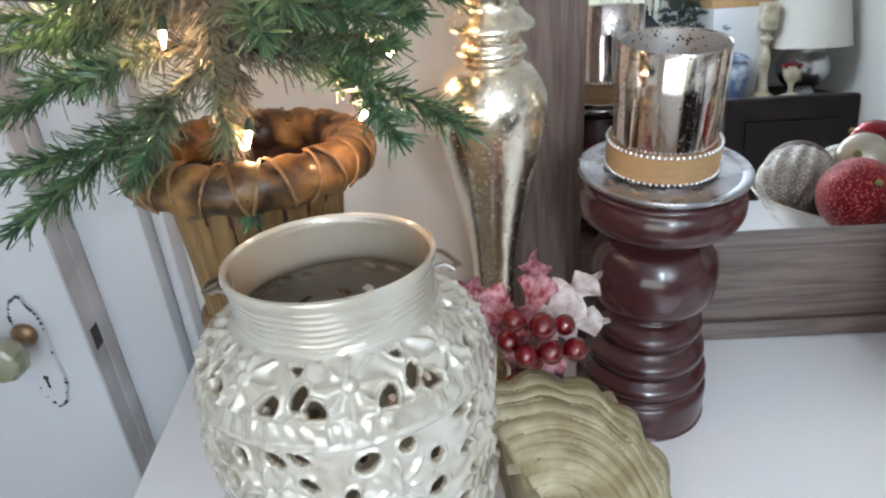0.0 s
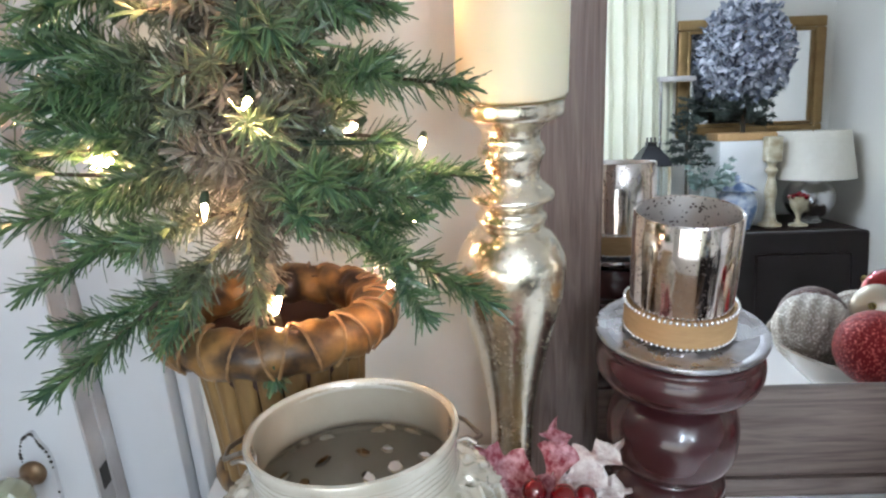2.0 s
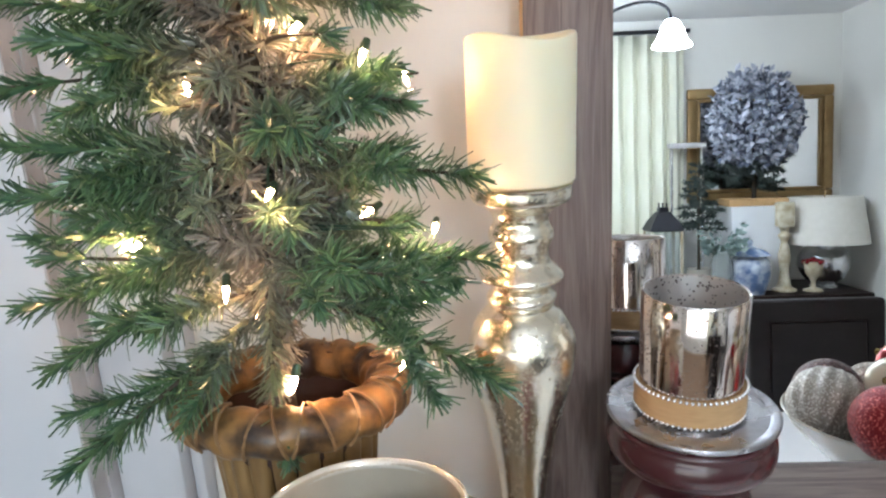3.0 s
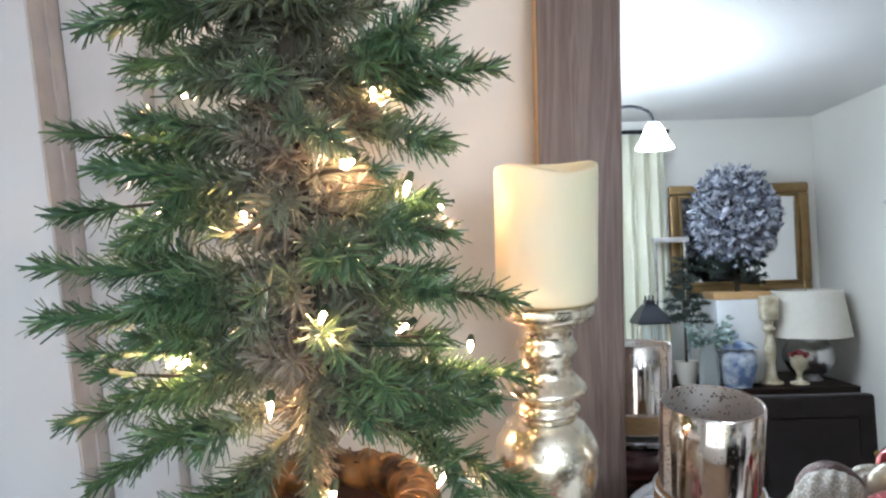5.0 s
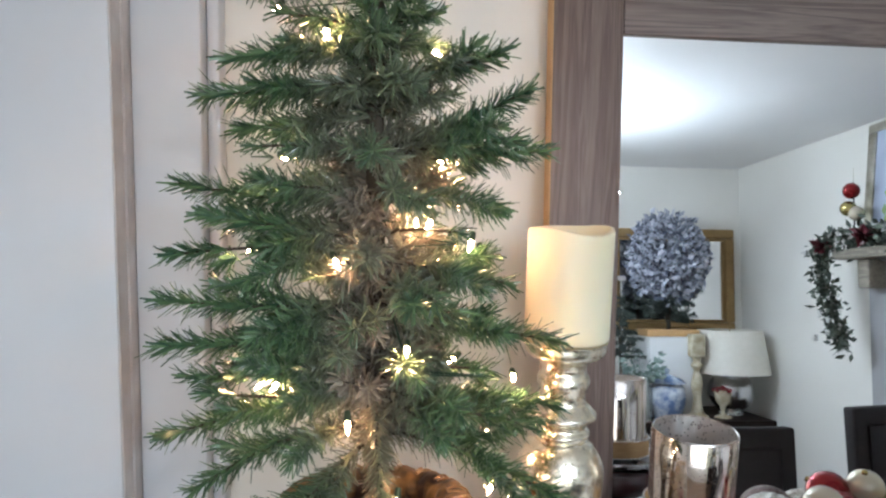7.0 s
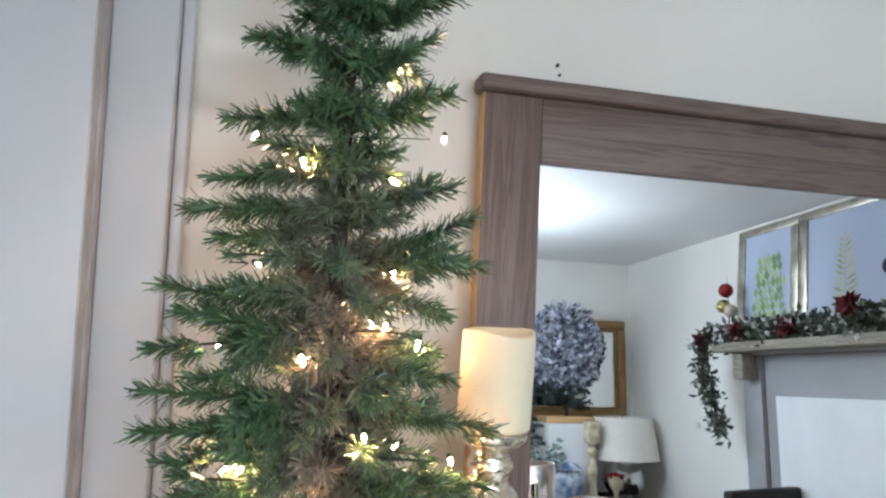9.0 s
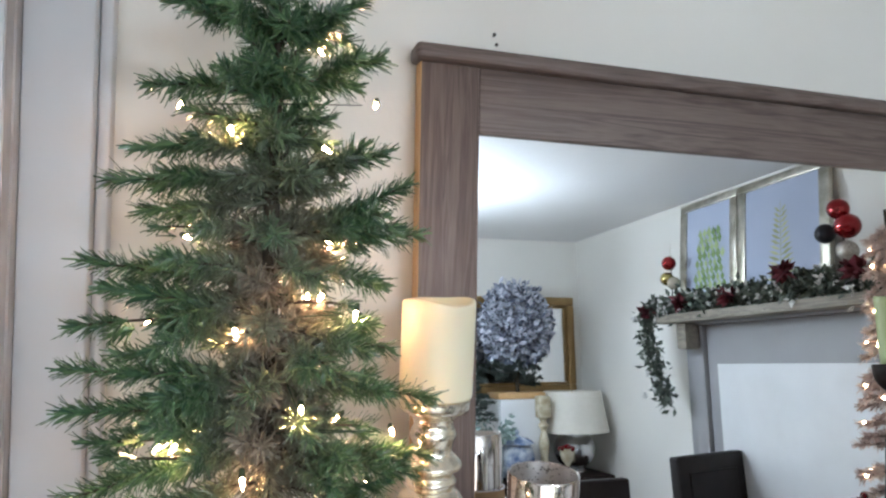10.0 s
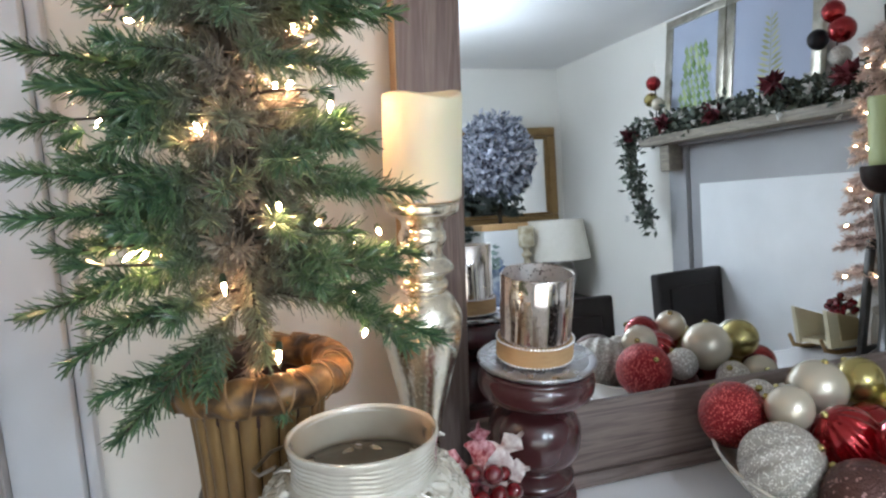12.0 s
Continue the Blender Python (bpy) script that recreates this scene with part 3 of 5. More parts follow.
sp = [(0.001, 0.0), (0.062, 0.0), (0.066, 0.004), (0.0665, 0.020), (0.066, 0.036), (0.061, 0.041), (0.0605, 0.046), (0.0635, 0.051), (0.0635, 0.058), (0.058, 0.064),
      (0.0555, 0.068), (0.059, 0.076), (0.0585, 0.084), (0.052, 0.090), (0.048, 0.096), (0.0535, 0.106), (0.053, 0.114), (0.045, 0.121), (0.0395, 0.126),
      (0.050, 0.134), (0.0585, 0.148), (0.0605, 0.166), (0.0585, 0.184), (0.049, 0.200), (0.0365, 0.208), (0.0345, 0.213), (0.047, 0.219), (0.066, 0.225), (0.0735, 0.234),
      (0.0745, 0.246), (0.071, 0.256), (0.064, 0.264), (0.001, 0.264)]
lathe("turned_body", spline(sp, 4), plum_glass, stick, seg=72)
lathe("plate", spline([(0.001, 0.2645), (0.062, 0.2645), (0.0735, 0.268), (0.0755, 0.2715), (0.074, 0.2735), (0.066, 0.272), (0.060, 0.2715), (0.001, 0.2715)], 3), pewter, stick, seg=72, label="worn pewter plate")
cup = thing("votive_cup", pose(SX - 0.002, SY + 0.002, TABLE + 0.2641) @ Matrix.Diagonal((0.95, 0.95, 0.965, 1)), "rose mercury glass cup with a jute and rhinestone band", "candle cup")
cr, ch = 0.0465, 0.112
lathe("glass_cup", [(0.001, 0.0), (cr - 0.003, 0.0), (cr - 0.001, 0.002), (cr - 0.001, 0.03), (cr, 0.07), (cr, ch - 0.002), (cr - 0.0012, ch), (cr - 0.0024, ch - 0.001)], pink_mercury, cup, seg=72, label="speckled mercury glass")
lathe("cup_lining", [(cr - 0.0024, ch - 0.001), (cr - 0.0028, 0.07), (cr - 0.004, 0.008), (0.001, 0.007)], cup_inside, cup, seg=72, label="speckled pale silvered lining")
lathe("jute_band", [(cr - 0.0005, 0.003), (cr + 0.003, 0.004), (cr + 0.0032, 0.016), (cr + 0.003, 0.027), (cr - 0.0005, 0.028)], burlap, cup, seg=72, label="tan jute band")
bead_v, bead_f = ball_data(0.0019, 8, 6)
bead_mesh = mesh_from("rhinestone", bead_v, bead_f, rhinestone)
for z in (0.0035, 0.0275):
    for i in range(62):
        a = 2 * math.pi * i / 62
        put("rhinestone", bead_mesh, cup, pose((cr + 0.0028) * math.cos(a), (cr + 0.0028) * math.sin(a), z))

# ---- pierced ceramic jar ----
JX, JY = -0.0895, 0.420
jar = thing("pierced_jar", pose(JX, JY, TABLE, 0, -0.6, 0) @ Matrix.Diagonal((0.985, 0.985, 0.995, 1)), "pearl glazed ceramic lantern jar with pierced flowers", "jar")
jr = random.Random(5)
JH = 0.3055
outline = spline([(0.086, 0.0), (0.094, 0.015), (0.101, 0.08), (0.105, 0.15), (0.1055, 0.20), (0.1035, 0.228), (0.0985, 0.245), (0.091, 0.256), (0.081, 0.265), (0.072, 0.2705), (0.0665, 0.275), (0.0655, 0.280), (0.0660, 0.290), (0.0672, JH)], 8)
outline = [(r * (0.932 if z < 0.255 else 0.932 + 0.038 * min((z - 0.255) / 0.015, 1)), z) for r, z in outline]
runs = [0.0]
for (r0, z0), (r1, z1) in zip(outline, outline[1:]):
    runs.append(runs[-1] + math.hypot(r1 - r0, z1 - z0))
NA, NZ = 640, 300
ss = np.linspace(0, runs[-1], NZ + 1)
RR, ZZ = np.interp(ss, runs, [q[0] for q in outline]), np.interp(ss, runs, [q[1] for q in outline])


def along(z):
    return float(np.interp(z, [q[1] for q in outline], runs))


S_FLOWER, S_BAND, S_NECK = along(0.2615), along(0.2405), along(0.2735)
flowers, holes = [], []     # angle, run, petal radius; angle, run, half width, half height, turn
for i in range(8):
    a0 = -1.37 + i * math.pi / 4
    flowers.append((a0, S_FLOWER + 0.001, 0.0215))
    for q, rr, w, t in ((0.35, 1.32, 0.0045, 0.0036), (2.79, 1.32, 0.0045, 0.0036), (-0.55, 1.12, 0.0070, 0.0042), (-2.55, 1.12, 0.0062, 0.0046), (-1.25, 1.22, 0.0040, 0.0040), (-1.95, 1.22, 0.0042, 0.0036), (1.2, 1.05, 0.0030, 0.0026)):
        holes.append((a0 + rr * 0.0215 * math.cos(q) / 0.088, S_FLOWER + 0.001 + rr * 0.0215 * math.sin(q), w, t, q + 1.57))
    am = a0 + math.pi / 8
    for da, ds, w, t, tn in ((0.0, 0.016, 0.0032, 0.0062, 0.3), (-0.03, 0.001, 0.0026, 0.0026, 0), (0.05, -0.004, 0.0034, 0.0064, -0.4), (-0.07, -0.010, 0.0030, 0.0030, 0), (0.02, -0.019, 0.0030, 0.0028, 0)):
        holes.append((am + da, S_FLOWER + ds, w, t, tn))
for i in range(26):
    holes.append((i * 0.2417 + jr.uniform(-0.05, 0.05), along(0.2255) + jr.uniform(-0.002, 0.002), 0.0030 + 0.003 * jr.random(), 0.0026 + 0.0012 * jr.random(), jr.uniform(-0.5, 0.5)))
for row, (zrow, off) in enumerate(((0.196, 0.2), (0.128, 0.6), (0.060, 0.2))):
    for i in range(8):
        a0 = -1.37 + off + i * math.pi / 4
        flowers.append((a0, along(zrow), 0.022))
        for k in range(7):
            q = k * 0.8976 + 0.4
            holes.append((a0 + 0.030 * math.cos(q) / 0.105, along(zrow) + 0.029 * math.sin(q), 0.0036 + 0.003 * jr.random(), 0.0030 + 0.003 * jr.random(), q + jr.uniform(1.0, 2.0)))
apart = []
for ho in sorted(holes, key=lambda q: -q[2] * q[3]):
    if all(math.hypot(((ho[0] - o[0] + math.pi) % (2 * math.pi) - math.pi) * 0.095, ho[1] - o[1]) > 0.92 * (max(ho[2:4]) + max(o[2:4])) + 0.0012 for o in apart):
        apart.append(ho)
holes = apart
aa = np.arange(NA) * 2 * math.pi / NA
A, Z = np.meshgrid(aa, ss, indexing="ij")
RG = np.broadcast_to(RR, A.shape)
rel, hole = np.zeros(A.shape), np.zeros(A.shape)


def wrapped(d):
    return (d + math.pi) % (2 * math.pi) - math.pi


for a, h, s in flowers:
    dx, dz = wrapped(A - a) * RG, Z - h
    dd, q = np.hypot(dx, dz), np.arctan2(dz, dx)
    petal = np.clip(1 - np.abs(np.sin(q * 4)) * (0.55 + 1.6 * np.clip(dd / s, 0, 1) ** 3), 0, 1)
    rel += 0.0040 * petal * np.clip(1 - (dd / s - 0.58) ** 2 / 0.20, 0, 1) ** 0.6
    rel += 0.0052 * np.clip(1 - (dd / (s * 0.22)) ** 2, 0, 1) ** 0.5
for a, h, w, t, turn in holes:
    dx, dz = wrapped(A - a) * RG, Z - h
    u, v = dx * math.cos(turn) + dz * math.sin(turn), -dx * math.sin(turn) + dz * math.cos(turn)
    e = (u / (1.14 * w)) ** 2 + (v / (1.14 * t)) ** 2
    hole = np.maximum(hole, (e < 1) * 1.0)
    rel += 0.0019 * np.exp(-((np.sqrt(e) - 1.34) / 0.17) ** 2)
band = np.exp(-((Z - S_BAND) / 0.0060) ** 6)
rel = rel * (1 - band) + band * (0.0008 + 0.0016 * (np.sin(A * 52) > 0.0) * (np.sin(A * 9 + 1) > -0.3))
for h in (S_BAND - 0.0085, S_BAND + 0.0085):
    rel += 0.0024 * np.exp(-((Z - h) / 0.0018) ** 2)
body = (Z > 0.03) & (Z < S_NECK - 0.003)
rel = np.where(body, rel + 0.0006 * np.sin(A * 31 + 40 * Z) * np.cos(Z * 420 + 5 * np.sin(A * 7)), 0)
rel += np.where((Z > S_NECK) & (Z < runs[-1] - 0.004), 0.00055 * np.sin(Z * 1500 + 1.5 * np.sin(A * 3) + 0.8 * np.sin(A * 11)), 0)
hole = hole * ((Z > 0.03) & (Z < S_NECK - 0.006) & (np.abs(Z - S_BAND) > 0.0095))
# outer skin with the relief, plain inner skin, and the cut edges of the holes
jv, inner_skin = [], []
slope_r, slope_z = np.gradient(ZZ), -np.gradient(RR)
for i in range(NA):
    ca, sa = math.cos(aa[i]), math.sin(aa[i])
    for k in range(NZ + 1):
        n = math.hypot(slope_r[k], slope_z[k])
        o = min(rel[i, k], 0.0058)
        r = RR[k] + o * slope_r[k] / n
        sag = (0.010 * ca - 0.1045 * sa) * ZZ[k] / JH     # the hand-thrown mouth dips to the back
        jv.append((r * ca, r * sa, ZZ[k] + o * slope_z[k] / n + r * sag))
        r = RR[k] - 0.0036 * slope_r[k] / n
        inner_skin.append((r * ca, r * sa, ZZ[k] - 0.0036 * slope_z[k] / n + r * sag))
jf = []
for i in range(NA):
    j = (i + 1) % NA
    for k in range(NZ):
        if hole[i, k] + hole[j, k] + hole[i, k + 1] + hole[j, k + 1] < 2:
            jf.append((i * (NZ + 1) + k, j * (NZ + 1) + k, j * (NZ + 1) + k + 1, i * (NZ + 1) + k + 1))
edges = set()
for q in jf:
    for k in range(4):
        p0, p1 = q[k], q[(k + 1) % 4]
        if (p1, p0) in edges:
            edges.remove((p1, p0))
        else:
            edges.add((p0, p1))
off = len(jv)
back = [tuple(off + p for p in reversed(q)) for q in jf]
cuts = [(p1, p0, off + p0, off + p1) for p0, p1 in sorted(edges)]
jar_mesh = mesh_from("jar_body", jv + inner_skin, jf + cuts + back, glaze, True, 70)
# inner skin and hole cuts get the glaze with shade in its colour
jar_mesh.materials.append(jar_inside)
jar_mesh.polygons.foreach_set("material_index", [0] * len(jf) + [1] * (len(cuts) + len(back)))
jar_body = put("jar_body", jar_mesh, jar)
sm = jar_body.modifiers.new("soften", "SMOOTH")
sm.factor, sm.iterations = 0.4, 1
lathe("jar_lip", [(r * 0.970, z) for r, z in ((0.0637, JH - 0.004), (0.0677, JH - 0.004), (0.0686, JH), (0.0680, JH + 0.0020), (0.0660, JH + 0.0028), (0.0640, JH + 0.0012))], glaze, jar,
      pose(0, 0, JH, -5.95, -0.6, 0) @ pose(0, 0, -JH), 72, closed=True, label="rounded glazed rim")
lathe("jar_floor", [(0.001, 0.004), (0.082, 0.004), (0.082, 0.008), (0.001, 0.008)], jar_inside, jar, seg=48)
for s in (-1, 1):
    pts = [(s * 0.0635, 0.008 * s, 0.288), (s * 0.071, 0.008 * s, 0.290), (s * 0.077, 0.006 * s, 0.287), (s * 0.086, 0.000, 0.276), (s * 0.096, -0.006, 0.268)]
    tube("wire_handle_end", pts[:3], 0.0016, wire_steel, jar, 8)
    lathe("wire_loop", [(0.0035, -0.0012), (0.0060, -0.0012), (0.0060, 0.0012), (0.0035, 0.0012)], wire_steel, jar, pose(s * 0.061, 0.008 * s, 0.290, 0, 90, 20), 16, closed=True)
tube("wire_handle", [(-0.074, 0.004, 0.287), (-0.088, 0.010, 0.278), (-0.092, 0.030, 0.272), (-0.074, 0.060, 0.270), (-0.040, 0.080, 0.270), (0.0, 0.086, 0.270), (0.040, 0.080, 0.270), (0.070, 0.052, 0.272), (0.080, 0.026, 0.278), (0.073, 0.008, 0.287)], 0.0017, wire_steel, jar, 8, label="bent wire bail handle")

# ---- bamboo urn ----
PX, PY = -0.169, 0.557
urn = thing("bamboo_urn", pose(PX, PY, TABLE) @ Matrix.Diagonal((0.98, 0.98, 0.995, 1)), "brown bamboo-stave urn with a vine-wrapped rim", "urn")
lathe("urn_foot", spline([(0.001, 0), (0.060, 0.0), (0.064, 0.010), (0.058, 0.024), (0.040, 0.045), (0.030, 0.085), (0.030, 0.120), (0.044, 0.150), (0.056, 0.168), (0.001, 0.168)], 4), vine_rim, urn, seg=40)
lathe("lower_ring", [(0.058 + 0.010 * math.cos(a), 0.180 + 0.010 * math.sin(a)) for a in [2 * math.pi * k / 12 for k in range(12)]], vine_rim, urn, seg=48, closed=True,
      wobble=lambda a, r, z: r + 0.0015 * math.sin(9 * a + z * 80))
sv, sf = [], []
for k in range(13):
    t = k / 12
    r0 = 0.0560 + 0.0085 * t ** 1.5
    for j in range(9):
        b = -math.pi / 2 + math.pi * j / 8
        w = 0.0090 * (0.86 + 0.14 * t)
        sv.append((r0 + 0.0058 * math.cos(b), w * math.sin(b), 0.186 + 0.120 * t))
for k in range(12):
    for j in range(8):
        sf.append((k * 9 + j, k * 9 + j + 1, (k + 1) * 9 + j + 1, (k + 1) * 9 + j))
stave = mesh_from("stave", sv, sf, bamboo)
for i in range(21):
    put("stave", stave, urn, pose(0, 0, 0, 0, 0, i * 360 / 21))
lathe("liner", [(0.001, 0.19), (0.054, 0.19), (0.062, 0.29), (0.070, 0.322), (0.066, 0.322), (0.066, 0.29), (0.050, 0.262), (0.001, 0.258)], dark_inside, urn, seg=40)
rim_rng = random.Random(3)
rv = []
ring_n, tube_n = 192, 24
for i in range(ring_n):
    a = 2 * math.pi * i / ring_n
    for k in range(tube_n):
        b = 2 * math.pi * k / tube_n
        rr = 0.0175 * (1 + 0.10 * noise.noise(Vector((math.cos(a) * 5, math.sin(a) * 5, math.cos(b) * 1.5))) + 0.07 * math.sin(a * 15 + 2 * b) + 0.05 * noise.noise(Vector((math.cos(a) * 22, math.sin(a) * 22, b * 3))))
        rv.append(((0.0780 + rr * 1.08 * math.cos(b)) * math.cos(a), (0.0780 + rr * 1.08 * math.cos(b)) * math.sin(a), 0.3165 + rr * math.sin(b)))
rf = [(i * tube_n + k, ((i + 1) % ring_n) * tube_n + k, ((i + 1) % ring_n) * tube_n + (k + 1) % tube_n, i * tube_n + (k + 1) % tube_n) for i in range(ring_n) for k in range(tube_n)]
rim = put("vine_rim", mesh_from("vine_rim", rv, rf, vine_rim, True, 80), urn, pose(0, 0, 0.3165, -5.5, 0, 0) @ pose(0, 0, -0.3165), label="thick reddish brown vine rim")
for i in range(30):
    a0 = 2 * math.pi * (i + rim_rng.uniform(-0.2, 0.2)) / 30
    slant = 0.16 if i % 2 else -0.14
    pts = []
    for k in range(8):
        b = radians(115 - 165 * k / 7)
        a = a0 + slant * (k / 7 - 0.5)
        pts.append(((0.0780 + 0.0195 * math.cos(b)) * math.cos(a), (0.0780 + 0.0195 * math.cos(b)) * math.sin(a), 0.3165 + 0.0187 * math.sin(b)))
    tube("cane_strip", pts, 0.0013, cane_wrap, rim, 6)

# ---- the artificial tree in the urn ----
TX, TY = -0.172, 0.548
tree = thing("artificial_christmas_tree", pose(TX, TY, 0), "green artificial pine tree with lit warm bulbs in an urn", "tree")
tube("trunk", [(0, 0, 1.165), (0.002, 0, 1.30), (-0.003, 0.002, 1.6), (0, 0, 1.9), (0, 0, 2.0)], 0.011, bark, tree, 10, 0.5)
BULBS = [
    (-0.146, 0.474, 1.394), (-0.047, 0.532, 1.354), (-0.194, 0.507, 1.319), (-0.256, 0.513, 1.352), (-0.071, 0.498, 1.265), (-0.115, 0.565, 1.543),
    (-0.137, 0.543, 1.491), (-0.205, 0.517, 1.458), (-0.130, 0.571, 1.742), (-0.266, 0.600, 1.680), (-0.120, 0.574, 1.642), (-0.090, 0.531, 1.474),
    (-0.068, 0.600, 1.456), (-0.151, 0.500, 1.252), (-0.287, 0.577, 1.461), (-0.100, 0.572, 1.358), (-0.059, 0.600, 1.276), (-0.082, 0.510, 1.681),
    (-0.216, 0.540, 1.650), (-0.271, 0.530, 1.348), (-0.128, 0.510, 1.493), (-0.080, 0.530, 1.840), (-0.252, 0.550, 1.545),
]
BULB_SPOTS = [Vector(q) - Vector((TX, TY, 0)) for q in BULBS]
tr = random.Random(11)
green, inner = (needle_green, bark), (needle_inner, bark)
# branches that reach to the sides: sideways, towards the wall, height of the base, rise of the tip
SIDE_BRANCHES = [(-0.095, -0.018, 1.755, 0.007), (-0.066, -0.018, 1.795, 0.010), (-0.112, -0.018, 1.683, -0.004), (-0.126, 0.010, 1.628, 0.001), (-0.150, -0.018, 1.608, -0.012),
                 (-0.120, 0.015, 1.583, -0.014), (-0.168, -0.018, 1.508, 0.013), (-0.172, -0.018, 1.463, -0.001), (-0.172, -0.018, 1.417, 0.010), (-0.170, -0.018, 1.386, 0.006),
                 (0.092, -0.018, 1.783, 0.040), (0.076, -0.018, 1.743, 0.039), (0.096, -0.018, 1.689, 0.040), (0.096, -0.018, 1.614, 0.019), (0.124, -0.018, 1.554, 0.052),
                 (0.146, -0.018, 1.543, 0.014), (0.112, -0.018, 1.520, -0.012), (0.110, -0.018, 1.457, -0.013), (0.154, -0.018, 1.400, -0.004), (-0.182, -0.018, 1.326, -0.022),
                 (-0.148, -0.030, 1.304, -0.034), (0.160, -0.018, 1.338, -0.007), (0.166, -0.075, 1.300, -0.040), (-0.108, -0.088, 1.300, -0.072), (-0.150, 0.020, 1.474, 0.020),
                 (-0.135, -0.040, 1.345, 0.006), (0.125, -0.045, 1.340, -0.012), (-0.155, -0.045, 1.365, -0.004), (0.116, 0.055, 1.452, 0.008), (0.105, 0.030, 1.352, 0.002), (0.100, 0.048, 1.310, -0.020)]
for dx, dy, z, up in SIDE_BRANCHES:
    wired_branch(tree, (0.004, 0, z), (dx, dy + tr.uniform(-0.035, 0.025), z + up), tr, green, 0.0235, 2150, 2)
z, n = 1.372, 0
while z < 1.99:
    reach = 0.132 - 0.080 * (z - 1.372) / 0.60
    low = z < 1.54
    ring = 5
    for k in range(ring):
        a = n * 1.9 + k * 2 * math.pi / ring + tr.uniform(-0.3, 0.3)
        ca, sa = math.cos(a), math.sin(a)
        ln = reach * tr.uniform(0.60, 1.05) * (0.72 if sa < -0.45 else 1)
        zz0 = z + tr.uniform(-1, 1) * (0.016 if low else 0.007)
        wired_branch(tree, (0.005 * ca, 0.005 * sa, zz0), (ln * ca, ln * sa, zz0 + (tr.uniform(-0.18, 0.30) if low else tr.uniform(-0.06, 0.20)) * ln), tr, green, 0.0225, 1700, 2)
    z += 0.036 if low else 0.050
    n += 1
# short tufts along the upper trunk
for k in range(34):
    z = 1.56 + 0.012 * k
    a = k * 2.4
    wired_branch(tree, (0, 0, z), (0.032 * math.cos(a), 0.032 * math.sin(a), z + 0.030), tr, green, 0.019, 2600, 0)
# the sparse lowest ring, and the grey heart that runs down into the urn
for a, ln, z, up in ((300, 0.11, 1.335, -0.005), (95, 0.12, 1.330, 0.0), (40, 0.13, 1.335, 0.0), (140, 0.12, 1.330, 0.0)):
    wired_branch(tree, (0, 0, z), (ln * math.cos(radians(a)), ln * math.sin(radians(a)), z + up), tr, green, 0.022, 2100, 1)
wired_branch(tree, (0.002, -0.010, 1.335), (0.018, -0.075, 1.208), tr, green, 0.020, 3000, 0, name="inner_branch")
wired_branch(tree, (-0.004, 0, 1.36), (-0.006, -0.012, 1.215), tr, inner, 0.021, 3400, 0, name="inner_branch")
for k in range(14):
    z = 1.300 + 0.017 * k
    a = k * 2.1
    wired_branch(tree, (0, 0, z), (0.052 * math.cos(a), 0.052 * math.sin(a), z + 0.026), tr, inner, 0.021, 2300, 1, name="inner_branch")

# ---- light string ----
lights = thing("light_string", pose(0, 0, 0), "string of lit warm white mini bulbs on green wire", "string lights")
bv, bf = lathe_data(spline([(0.0003, 0.0), (0.0015, 0.001), (0.0019, 0.004), (0.0012, 0.0085), (0.0002, 0.0125)], 2), 10)
bulb_mesh = mesh_from("bulb", bv, bf, bulb_glow)
kv, kf = lathe_data([(0.0003, -0.008), (0.0026, -0.008), (0.0034, -0.002), (0.0030, 0.0012), (0.0003, 0.0012)], 10)
socket_mesh = mesh_from("socket", kv, kf, socket_green)
bl = random.Random(4)
for x, y, zb in BULBS:
    m = pose(x, y, zb, bl.uniform(98, 150), bl.uniform(-25, 25), bl.uniform(-50, 50)) @ pose(0, 0, -0.005)
    b = put("bulb", bulb_mesh, lights, m)
    put("socket", socket_mesh, b)
order = sorted((q for q in BULBS if q[2] > 1.33), key=lambda q: q[2])
wire_pts = []
for (x, y, zb), (x2, y2, z2) in zip(order, order[1:]):
    wire_pts.append(Vector((x, y, zb)).lerp(Vector((TX, TY, zb)), 0.14))
    wire_pts.append(Vector(((x + x2) / 2, (y + y2) / 2, (zb + z2) / 2)).lerp(Vector((TX, TY, (zb + z2) / 2)), 0.85))
tube("green_wire", wire_pts, 0.0010, socket_green, lights, 5)

# ---- acanthus corbel on the dresser ----
corbel = thing("acanthus_corbel", pose(0.092, 0.475, TABLE, 0, 0, 8), "antiqued cream plaster corbel carved with acanthus leaf", "corbel")
cv, cf, groove = [], [], []
NU, NV = 250, 48
